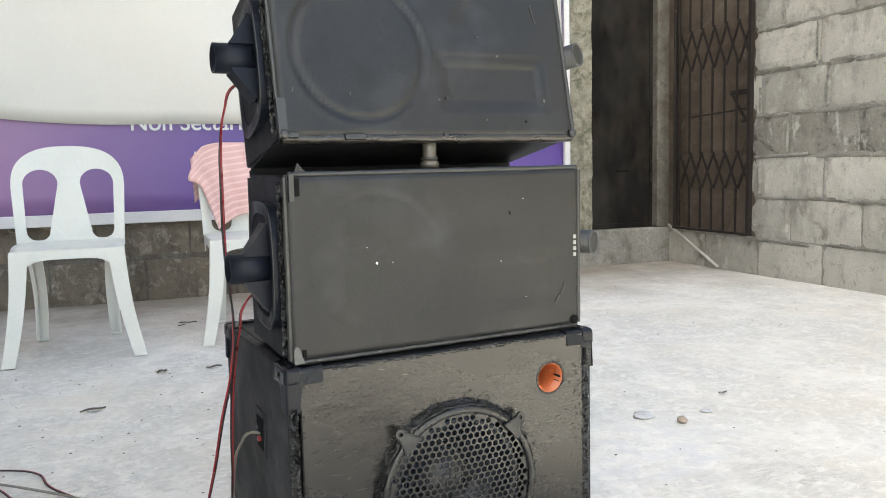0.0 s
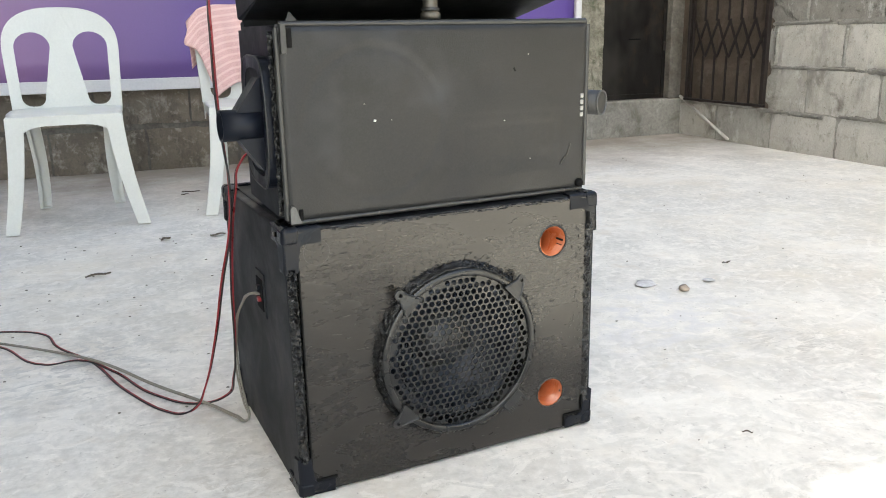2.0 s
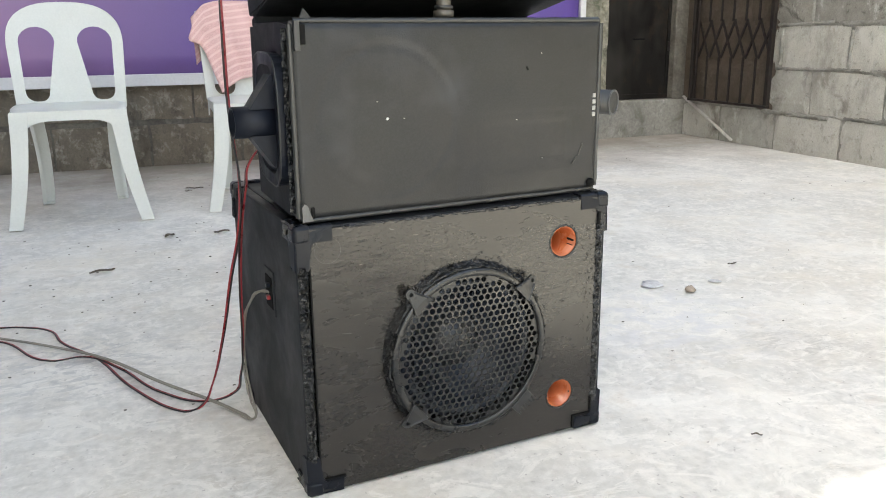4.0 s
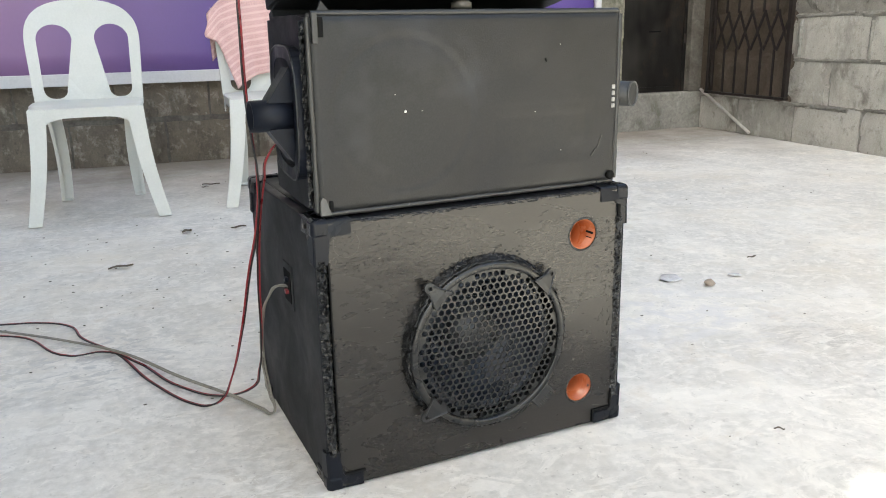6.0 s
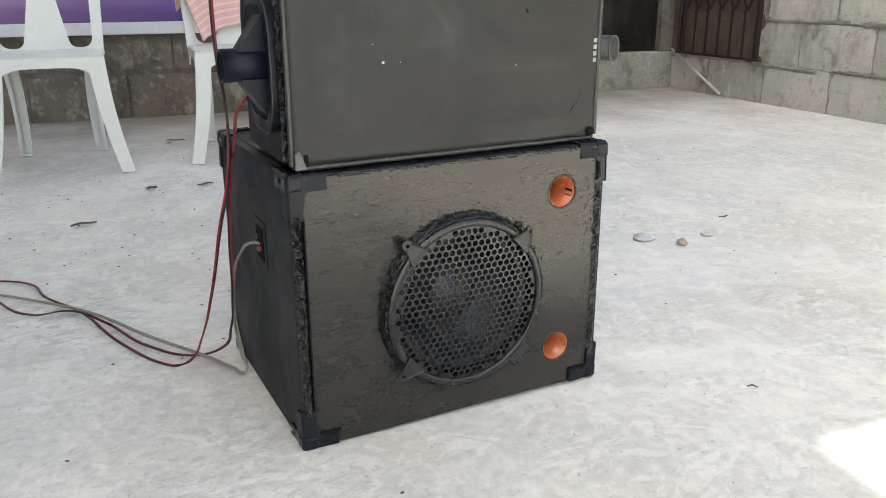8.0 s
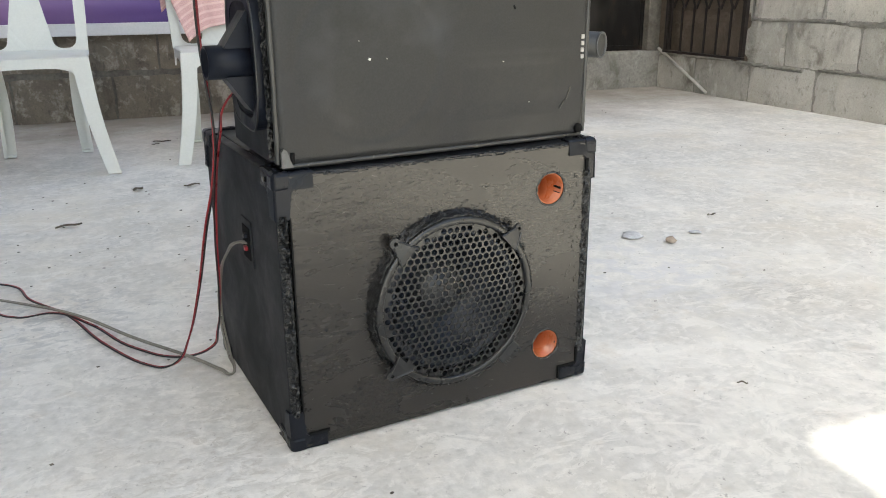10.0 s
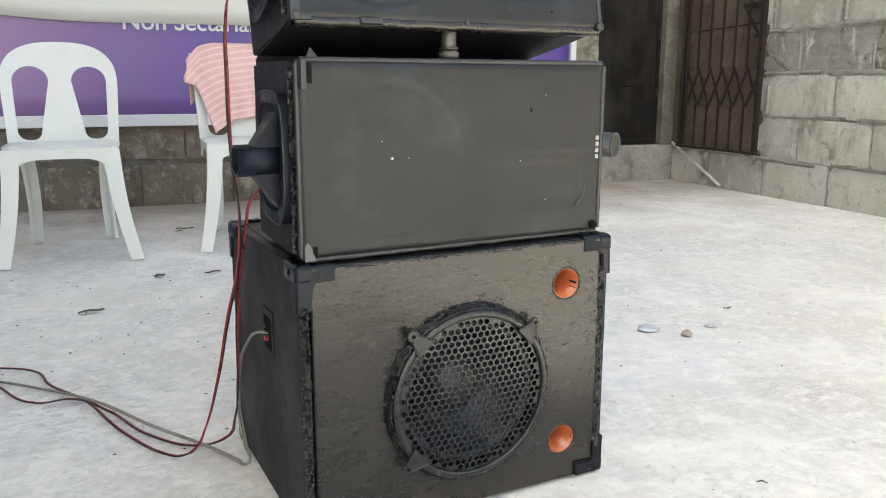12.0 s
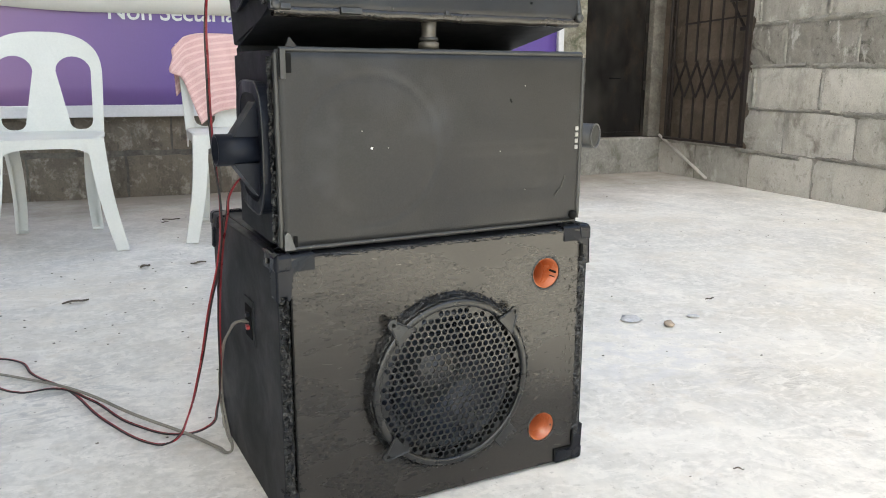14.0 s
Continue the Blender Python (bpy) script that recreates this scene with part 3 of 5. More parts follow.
for k, start in enumerate(COURSE_Y):
    r = random.Random(k + 90)
    z = (-0.02 if k == 0 else 0.193 + (k - 1) * BH) + 0.02
    for j in range(-2, 11):
        y = start - BW * j
        if y > GATE_EDGE - 0.05 or r.random() < 0.35:
            continue
        bm = bead((0, 0, 0), (r.uniform(-0.008, 0.008), 0, r.uniform(0.10, 0.185)), r.uniform(0.012, 0.034), r.uniform(0.003, 0.008), 14, k * 17 + j, 0.9)
        ob = part("mortar_smear", bm, mortar_mat, wall_r, smooth=True)
        ob.matrix_world = pose(XR + 0.002, y, z, 0, 0, -90)
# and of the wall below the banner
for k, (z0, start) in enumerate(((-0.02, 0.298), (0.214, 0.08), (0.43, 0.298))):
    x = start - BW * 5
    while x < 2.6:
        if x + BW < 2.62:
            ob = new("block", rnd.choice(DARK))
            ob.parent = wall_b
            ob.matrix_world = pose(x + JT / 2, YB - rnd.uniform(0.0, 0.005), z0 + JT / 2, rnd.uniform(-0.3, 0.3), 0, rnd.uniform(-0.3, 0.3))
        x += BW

# high unseen slab added to block the sun, which lands only past its corner
lean = SUN_DIR / SUN_DIR.z
RZ = 5.0
ex, ey = 1.058 + lean.x * RZ, 0.392 + lean.y * RZ
x_end, y_end = XR + 0.1 + lean.x * (RZ - 1.9), YB + 0.1 + lean.y * (RZ - 1.9)
bm = box(-2.6, ey, RZ, x_end, y_end, RZ + 0.05)
box(-3.8, ey - 0.8, RZ, ex, ey - 0.004, RZ + 0.05, bm=bm)
solid("ceiling", bm, blocker_mat, "unseen flat slab added high over the yard to block the sun, open at its sides", "roof", "structure")
# unseen posts, added only to carry the slab
for px, py in ((-3.7, ey - 0.7), (-3.7, ey - 0.1)):
    solid("roof_post", box(px - 0.05, py - 0.05, -0.01, px + 0.05, py + 0.05, RZ, 0.004), wood_mat, "unseen square timber post added under the sun blocker", "post", "structure")

# ---- banner on the wall ----
banner = thing("banner", pose(0, YB - 0.035, 0), "purple printed tarpaulin banner framed in white, under a white sheet", "banner")
bm = bmesh.new()
nx, nz = 80, 20
def cloth(x0, x1, z0f, z1, y, amp, seed, bm):
    g = []
    for j in range(nz + 1):
        row = []
        for i in range(nx + 1):
            x = x0 + (x1 - x0) * i / nx
            lo = z0f(x)
            z = lo + (z1 - lo) * j / nz
            row.append(bm.verts.new((x, y - amp * (0.5 + noise.noise(Vector((x * 1.6 + z * 1.3 + seed, z * 0.9, seed))) * 0.9), z)))
        g.append(row)
    for a, b in zip(g, g[1:]):
        for i in range(nx):
            bm.faces.new((a[i], a[i + 1], b[i + 1], b[i]))
    ext = bmesh.ops.extrude_face_region(bm, geom=bm.faces[:])["geom"]
    for v in ext:
        if isinstance(v, bmesh.types.BMVert):
            v.co.y += 0.002
    return bm
part("printed_sheet", cloth(-2.2, 2.60, lambda x: 0.432, 2.2, 0.0, 0.012, 1.0, bm), purple_mat, banner, "violet printed vinyl", True)
part("white_sheet", cloth(-2.2, 2.59, lambda x: 0.846 + 0.004 * math.sin(x * 3) + max(0, 0.25 - x) ** 2 * 0.12, 2.2, -0.012, 0.02, 7.0, bmesh.new()), sheet_mat, banner, "white vinyl sheet hung over the top of the banner", True)
part("bottom_rail", box(-2.2, -0.03, 0.381, 2.636, 0.012, 0.435, 0.004), frame_mat, banner)
part("end_stile", box(2.604, -0.028, 0.437, 2.638, 0.010, 2.2, 0.004), frame_mat, banner)


def lettering(text, size, x, y, z, material, parent, name="lettering"):
    cu = bpy.data.curves.new(name, "FONT")
    cu.body, cu.size, cu.extrude, cu.offset = text, size, 0.0006, size * 0.012
    tmp = bpy.data.objects.new(name, cu)
    scene.collection.objects.link(tmp)
    bpy.context.view_layer.update()
    me = bpy.data.meshes.new_from_object(tmp.evaluated_get(bpy.context.evaluated_depsgraph_get()))
    bpy.data.objects.remove(tmp)
    me.materials.clear()
    me.materials.append(material)
    ob = new(name, me)
    ob.parent = parent
    ob.matrix_local = pose(x, y, z, 90, 0, 0)
    return ob


lettering("Non Sectarian", 0.108, 0.262, -0.0145, 0.822, frame_mat, banner)
lettering("U", 0.075, 0.545, -0.0145, 0.665, frame_mat, banner)

# ---- folding steel gate, opened flat against the side wall ----
gate = thing("folding_gate", pose(XR - 0.05, 3.035, 0.225, 0, 0, 90), "rusty brown folding steel gate swung open against the block wall", "gate")
GW_, GH = 0.625, 2.0
part("lock_stile", box(-0.012, -0.012, 0, 0.012, 0.012, GH, 0.002), rust_mat, gate)
part("hinge_pipe", tube(bmesh.new(), (GW_, 0, -0.01), (GW_, 0, GH), 0.011, seg=12), rust_mat, gate)
part("hinge_stile", box(GW_ - 0.042, -0.008, 0, GW_ - 0.024, 0.008, GH, 0.002), rust_mat, gate)
part("bottom_track", box(-0.012, -0.014, -0.014, GW_ + 0.01, 0.014, -0.001, 0.002), rust_mat, gate)
part("top_track", box(-0.012, -0.014, GH, GW_ + 0.01, 0.014, GH + 0.014, 0.002), rust_mat, gate)
NB = 7
step = (GW_ - 0.04) / (NB - 1)
def flat_bar(a, b, off, w=0.007, t=0.003):
    bm = bmesh.new()
    a, b = Vector(a), Vector(b)
    d = (b - a).normalized()
    side = Vector((d.z, 0, -d.x)) * w
    dep = Vector((0, t, 0))
    c = [a - side, a + side, b + side, b - side]
    f = [bm.verts.new(p - dep + Vector((0, off, 0))) for p in c]
    k = [bm.verts.new(p + dep + Vector((0, off, 0))) for p in c]
    bm.faces.new(f)
    bm.faces.new(k[::-1])
    for i in range(4):
        j = (i + 1) % 4
        bm.faces.new((f[j], f[i], k[i], k[j]))
    return bm


BANDS = ((0.235, 0.435), (0.905, 1.13), (1.60, 1.82))
cuts = [0.0] + [z for band in BANDS for z in band] + [GH]
for z0, z1 in zip(cuts[::2], cuts[1::2]):       # uprights run between the lattice bands
    upright = finish("upright", flat_bar((0, 0, z0 - 0.006 if z0 else 0.0), (0, 0, min(z1 + 0.006, GH)), 0.004, 0.0062), rust_mat)
    for i in range(1, NB - 1):
        ob = new("upright", upright)
        ob.parent = gate
        ob.matrix_local = pose(step * i, 0, 0)
rivet = finish("rivet", lathe([(0.0, 0.004), (0.003, 0.0032), (0.0048, 0.0)], 8), rust_mat)
for z0, z1 in BANDS:
    for i in range(1, NB - 1):
        for z in (z0, z1):
            ob = new("rivet", rivet)
            ob.parent = gate
            ob.matrix_local = pose(step * i, -0.0115, z, 90, 0, 0)
for z0, z1 in BANDS:
    for i in range(NB - 1):
        for s in (0, 1):
            part("lattice_bar", flat_bar((step * (i + s), 0, z0), (step * (i + 1 - s), 0, z1), -0.004 - 0.005 * s, 0.0062), rust_mat, gate)
part("tie_rod", flat_bar((0.0, 0, 0.66), (GW_ - 0.1, 0, 0.64), -0.016, 0.005), rust_mat, gate)
lock = part("lock_box", box(0.03, -0.03, 0.735, 0.17, -0.012, 0.765, 0.004), rust_mat, gate)
part("bolt", flat_bar((0.165, 0, 0.74), (0.06, 0, 0.60), -0.026, 0.006), rust_mat, lock)
part("hasp", box(0.015, -0.028, 0.585, 0.08, -0.012, 0.605, 0.003), rust_mat, lock)

# stick left leaning in the corner
bm = tube(bmesh.new(), (XR - 0.02, 3.31, 0.014), (XR - 0.016, YB - 0.04, 0.226), 0.0085, 0.008, seg=10)
solid("stick", bm, rod_mat, "thin dusty plastic pipe leaning in the corner on the step", "stick", smooth=True)

# ---- subwoofer cabinet ----
SW, SH, SD = 0.469, 0.367, 0.368
sub = thing("subwoofer", pose(0.435, 0.641, 0.0, 0, 0, 5.59), "black brush-painted plywood subwoofer box standing on the concrete", "speaker")
CU, CW, CR = 0.2345, 0.170, 0.118
# carcass: five boards round an open front
for nm, dims in (("side_panel", (0, 0.004, 0, 0.015, SD, SH)), ("side_panel", (SW - 0.015, 0.004, 0, SW, SD, SH)), ("bottom_panel", (0.0155, 0.004, 0, SW - 0.0155, SD, 0.015)),
                 ("top_panel", (0.0155, 0.004, SH - 0.015, SW - 0.0155, SD, SH)), ("back_panel", (0.0155, SD - 0.016, 0.0155, SW - 0.0155, SD - 0.001, SH - 0.0155))):
    part(nm, box(*dims, 0.003), black_matte, sub)
outline = [(0.0155, 0.003), (0.12, 0.002), (0.3, 0.003), (SW - 0.012, 0.002), (SW - 0.012, 0.18), (SW - 0.012, SH - 0.003), (0.3, SH - 0.002), (0.12, SH - 0.003), (0.0155, SH - 0.003), (0.0155, 0.18)]
PORTS = ((0.3938, 0.3045), (0.3938, 0.066))
bm = plate(outline, [circle(CU, CW, CR - 0.016, 48), *[circle(u, w, 0.0225, 28, 0.0006, 3) for u, w in PORTS]], 0.014)
baffle = part("baffle", bm, black_paint, sub, "black painted plywood front with wood grain showing")
for u, w in PORTS:
    bm = pipe(bmesh.new(), (u, 0.0015, w), (u, 0.13, w), 0.0228, 0.0205, 28)
    port = part("port_tube", bm, orange_pvc, sub, "orange plastic bass port", True)
    bmesh_back = tube(bmesh.new(), (u, 0.131, w), (u, 0.133, w), 0.0228, seg=28)
    part("port_back", bmesh_back, dark_hole, port)
    bm = lathe([(0.0222, 0.0), (0.0232, -0.0012), (0.0245, -0.001), (0.0255, 0.0006)], 36, m=pose(u, 0, w, -90, 0, 0), wob=0.0006, seed=8)
    part("port_lip", bm, putty, port, "smeared black paint round the port", True)
# short brush-hair cracks and ridges left in the dried paint
rnd = random.Random(58)
for nm, mt, count in (("paint_crack", dark_hole, 60), ("paint_ridge", black_paint, 60)):
    bm = bmesh.new()
    while count:
        u, w = rnd.uniform(0.025, SW - 0.02), rnd.uniform(0.02, SH - 0.015)
        if math.hypot(u - CU, w - CW) < 0.133 or any(math.hypot(u - a, w - b) < 0.03 for a, b in PORTS):
            continue
        count -= 1
        ln, th = rnd.uniform(0.003, 0.013), rnd.uniform(0.0002, 0.00045) * (1 if nm == "paint_crack" else 2.2)
        made = bmesh.ops.create_icosphere(bm, subdivisions=1, radius=1.0)["verts"]
        m = pose(u, 0.0, w, 0, rnd.gauss(-6, 9), 0) @ Matrix.Diagonal((ln / 2, 0.0007, th, 1))
        for v in made:
            v.co = m @ v.co
    ob = part(nm, bm, mt, baffle, "fine cracks in thick paint" if nm == "paint_crack" else "raised brush ridges in thick paint", True)
    ob["kind"] = "stuff"
# two short dark strokes inside the upper port
for dz in (0.0, -0.008):
    part("ink_stroke", box(0.3938 + 0.0180, 0.004, 0.3045 - 0.003 + dz, 0.3938 + 0.0214, 0.019, 0.3045 - 0.0005 + dz, 0.0004), dark_hole, port, "dark pen stroke")

AX = pose(CU, -0.006, CW, 90, 0, 0)      # local z looks out of the baffle
# driver
driver = part("driver", lathe([(0.104, -0.012), (0.117, -0.012), (0.119, 0.001), (0.1196, 0.008), (0.1186, 0.0112), (0.1165, 0.0125), (0.1112, 0.0127), (0.1098, 0.0118), (0.1092, 0.0085), (0.104, -0.004)], 72, m=AX), black_metal, sub, "black loudspeaker rim", True)
part("sealant_ring", lathe([(0.1185, -0.006), (0.1190, 0.0075), (0.1202, 0.0084), (0.1212, 0.0065), (0.1222, 0.0040), (0.1234, 0.0012), (0.1250, -0.0022), (0.1268, -0.0060)], 250, m=AX, wob=0.0023, seed=4), putty, driver, "lumpy black sealant ring", True)
part("cone", lathe([(0.103, -0.006), (0.099, -0.002), (0.094, -0.001), (0.089, -0.004), (0.086, -0.010), (0.045, -0.052), (0.038, -0.054)], 64, m=AX), cone_mat, driver, "", True)
part("dust_cap", lathe([(0.044, -0.053), (0.039, -0.040), (0.028, -0.030), (0.014, -0.025), (0.0, -0.0235)], 48, m=AX), dust_mat, driver, "", True)
# pierced steel grille, slightly domed
P, HR, GR = 0.0098, 0.0040, 0.1095
bm = bmesh.new()
cache = {}
def dome(x, y):
    return 0.0135 - 0.005 * (x * x + y * y) / (GR * GR)
def gv(x, y, dz=0.0):
    key = (round(x * 1e5), round(y * 1e5), dz)
    if key not in cache:
        cache[key] = bm.verts.new((x, y, dome(x, y) + dz))
    return cache[key]
rows = int(GR / (P * 0.866)) + 1
for j in range(-rows, rows + 1):
    for i in range(-14, 15):
        x, y = (i + 0.5 * (j % 2)) * P, j * P * 0.866
        rad = math.hypot(x, y)
        if rad > GR + P * 0.2:
            continue
        hexa = [(x + P / math.sqrt(3) * math.cos(radians(30 + 60 * k)), y + P / math.sqrt(3) * math.sin(radians(30 + 60 * k))) for k in range(6)]
        ring = []
        for k in range(6):
            a, b = hexa[k], hexa[(k + 1) % 6]
            ring += [a, ((a[0] + b[0]) / 2, (a[1] + b[1]) / 2)]
        outer = [gv(*q) for q in ring]
        if rad > GR - P * 0.55:
            try:
                bm.faces.new(outer)
            except ValueError:
                pass
            continue
        inner = [gv(x + HR * math.cos(radians(30 + 30 * k)), y + HR * math.sin(radians(30 + 30 * k))) for k in range(12)]
        deep = [gv(x + HR * math.cos(radians(30 + 30 * k)), y + HR * math.sin(radians(30 + 30 * k)), -0.0014) for k in range(12)]
        for k in range(12):
            k2 = (k + 1) % 12
            bm.faces.new((outer[k], outer[k2], inner[k2], inner[k]))
            bm.faces.new((inner[k], inner[k2], deep[k2], deep[k]))
bmesh.ops.transform(bm, matrix=AX, verts=bm.verts)
part("grille", bm, black_metal, driver, "black steel grille pierced with round holes")
# mounting ears: a strap from the rim out to a screw tab
def ear(angle, name, length=0.030):
    tip = [(0.0072 * math.cos(radians(a)), 0.1315 + 0.0072 * math.sin(radians(a))) for a in range(0, 181, 20)]
    bm = plate([(-0.0165, 0.106), (0.0165, 0.106), (0.0105, 0.114), *tip, (-0.0105, 0.114)], [circle(0.0, 0.1315, 0.0028, 12)], 0.004, lambda a, b, c: (a, b, c))
    for v in bm.verts:
        v.co.z += 0.0118 - max(0.0, v.co.y - 0.112) * 0.22
    bmesh.ops.transform(bm, matrix=AX @ pose(0, 0, 0, 0, 0, angle), verts=bm.verts)
    ob = part(name, bm, clamp_plastic, driver, "black plastic grille clamp with a screw hole")
    bm = bmesh.new()
    for s in (-1, 1):
        tube(bm, (s * 0.0155, 0.107, 0.0155), (s * 0.0055, 0.130, 0.0125), 0.0013, seg=6)
    bmesh.ops.transform(bm, matrix=AX @ pose(0, 0, 0, 0, 0, angle), verts=bm.verts)
    part("rib", bm, clamp_plastic, ob)
    part("screw", lathe([(0.0, 0.0095), (0.0024, 0.0092), (0.0027, 0.006)], 12, m=AX @ pose(0, 0, 0, 0, 0, angle) @ pose(0, 0.1315, -0.002), seed=1), dark_hole, ob)
for ang in (43, -47, 131):
    ear(ang, "clamp")
stub = bmesh.new()
box(-0.017, 0.116, -0.005, 0.017, 0.1295, 0.0135, 0.0015, bm=stub)
for k in range(6):
    box(-0.0165 + k * 0.0060, 0.128, -0.003, -0.0135 + k * 0.0060, 0.1365, 0.0135, 0.0004, bm=stub)
bmesh.ops.transform(stub, matrix=AX @ pose(0, 0, 0, 0, 0, -138), verts=stub.verts)
part("broken_clamp", stub, clamp_plastic, driver, "stub of a broken plastic clamp with ribs")

# rough board edges at both sides of the baffle
part("edge_bead", bead((0.0075, 0.002, 0.05), (0.0075, 0.002, 0.318), 0.014, 0.004, 90, 2, 0.7), putty, sub, "rough chipped board edge smeared with sealant")
part("edge_bead", bead((SW - 0.013, 0.0, 0.04), (SW - 0.013, 0.0, 0.33), 0.013, 0.0025, 90, 3, 0.8), putty, sub, "rough chipped board edge smeared with sealant")
part("top_bead", bead((0.06, 0.002, SH - 0.004), (SW - 0.05, 0.002, SH - 0.004), 0.007, 0.002, 90, 6, 0.45), putty, sub)
rnd = random.Random(31)
bm = bmesh.new()
for k in range(130):
    u, w, r = SW - 0.018 - abs(rnd.gauss(0, 0.014)), rnd.uniform(0.05, 0.33), rnd.uniform(0.0005, 0.0014)
    bmesh.ops.create_icosphere(bm, subdivisions=1, radius=r, matrix=pose(u, -0.0002, w) @ Matrix.Diagonal((1, 0.5, rnd.uniform(1, 2.6), 1)))
for k in range(190):
    a, r = rnd.uniform(0, math.tau), rnd.uniform(0.0006, 0.0019)
    q = 0.1265 + abs(rnd.gauss(0, 0.004))
    bmesh.ops.create_icosphere(bm, subdivisions=1, radius=r, matrix=pose(CU + q * math.cos(a), -0.0002, CW + q * math.sin(a)) @ Matrix.Diagonal((rnd.uniform(1, 2), 0.5, 1, 1)))
ob = part("thick_paint", bm, black_paint, sub, "lumps and drips of thick black paint", True)
ob["kind"] = "stuff"
part("edge_slit", box(0.0150, -0.0006, 0.04, 0.0172, 0.003, 0.315, 0.0004), dark_hole, sub, "dark joint beside the baffle")

def corner(flip_u, flip_d, flip_w):
    """Moulded corner guard: an L on each of three faces, rounded at the tip."""
    t, arm, wid = 0.0042, 0.047, 0.019
    bm = bmesh.new()
    L = [(-t, -t), (arm, -t), (arm, wid), (wid + 0.004, wid), (wid, wid + 0.004), (wid - 0.004, arm + 0.008), (-t, arm + 0.008)]
    plate(L, [], t, lambda a, b, c: (a, -t + c, b), bm)
    b2 = plate(L, [], t, lambda a, b, c: (-t + c, a, b))
    b3 = plate(L, [], t, lambda a, b, c: (a, b, -t + c))
    for b in (b2, b3):
        me = bpy.data.meshes.new("tmp")
        b.to_mesh(me)
        b.free()
        bm.from_mesh(me)
        bpy.data.meshes.remove(me)
    bmesh.ops.remove_doubles(bm, verts=bm.verts, dist=1e-5)
    sharp = [e for e in bm.edges if len(e.link_faces) == 2 and e.calc_face_angle(0) > 0.6]
    bmesh.ops.bevel(bm, geom=sharp, offset=0.0011, segments=2, affect="EDGES")
    box(-t - 0.0003, -t - 0.0003, -t - 0.0003, 0.0185, 0.0185, 0.0185, 0.0060, 4, bm=bm)
    mid_r = 0.0085 - t                      # round the outer edges and the tip
    for v in bm.verts:
        d = Vector((min(v.co.x - mid_r, 0), min(v.co.y - mid_r, 0), min(v.co.z - mid_r, 0)))
        if d.length > 0.0085:
            v.co += d * (0.0085 / d.length) - d
    fm = Matrix.Diagonal((-1 if flip_u else 1, -1 if flip_d else 1, -1 if flip_w else 1, 1))
    bmesh.ops.transform(bm, matrix=Matrix.Translation((SW if flip_u else 0, SD if flip_d else 0.002, SH if flip_w else 0)) @ fm, verts=bm.verts)
    if flip_w is False:
        for v in bm.verts:
            v.co.z = max(v.co.z, 0.0)
    return bm
for fu in (False, True):
    for fd in (False, True):
        for fw in (False, True):
            g = part("corner_guard", corner(fu, fd, fw), guard_plastic, sub, "black moulded plastic corner guard")
            su, sd, sw = (SW + 0.004 if fu else -0.004), (SD - 0.03 if fd else 0.032), (SH - 0.009 if fw else 0.012)
            part("screw", tube(bmesh.new(), (su, sd, sw), (su + (0.0015 if fu else -0.0015), sd, sw), 0.0033, seg=10), dull_steel, g)

for u0, w0, u1, w1 in ((SW - 0.0175, SH - 0.050, SW - 0.0130, SH - 0.024), (SW - 0.0200, 0.026, SW - 0.0170, 0.050), (SW - 0.052, 0.021, SW - 0.019, 0.0245), (SW - 0.052, 0.004, SW - 0.0485, 0.022),
                       (0.021, 0.0195, 0.050, 0.0225)):
    part("guard_slot", box(u0, -0.0032, w0, u1, 0.002, w1, 0.0006), dark_hole, sub, "dark slot beside a corner guard")

# terminal cup on the side
cup = part("terminal_cup", box(-0.002, 0.122, 0.215, 0.003, 0.172, 0.280, 0.0012), black_matte, sub, "recessed black wire terminal")
part("recess", box(-0.0032, 0.130, 0.224, -0.0018, 0.164, 0.270, 0.0005), dark_hole, cup)
for w, mt in ((0.258, black_plastic), (0.240, red_wire)):
    part("clip", box(-0.008, 0.138, w - 0.003, -0.003, 0.148, w + 0.003, 0.0012), mt, cup, "red wire clip" if mt is red_wire else "")
# flecks and scratches on the baffle
for k, (u, w, a, b) in enumerate(((0.075, 0.245, 0.010, 0.0008), (0.06, 0.222, 0.014, 0.0007), (0.095, 0.196, 0.016, 0.0008), (0.13, 0.226, 0.009, 0.0008), (0.385, 0.205, 0.020, 0.0009), (0.40, 0.216, 0.012, 0.0007),
                                   (0.2, 0.018, 0.014, 0.0009), (0.204, 0.013, 0.009, 0.0008), (0.16, 0.342, 0.008, 0.0008), (0.27, 0.350, 0.008, 0.0008), (0.375, 0.176, 0.0035, 0.0018), (0.364, 0.142, 0.0025, 0.0015),
                                   (0.083, 0.312, 0.004, 0.0010), (0.425, 0.030, 0.012, 0.0012), (0.30, 0.030, 0.006, 0.001), (0.045, 0.16, 0.007, 0.0008))):
    bm = box(-a / 2, -0.0006, -b / 2, a / 2, 0.0, b / 2, 0.0002)
    ob = part("scratch", bm, grey_mark, baffle)
    ob.matrix_local = pose(u, 0.0, w, 0, -8 + (k * 37 % 22), 0)
for u, w, r in ((0.041, 0.031, 0.019), (0.040, 0.336, 0.017)):
    bm = lathe([(r - 0.0006, 0.0), (r, 0.0007), (r + 0.0006, 0.0)], 36, m=pose(u, 0.0005, w, 90, 0, 0))
    part("ring_scuff", bm, grey_trim, baffle, "faint pressed ring", True)


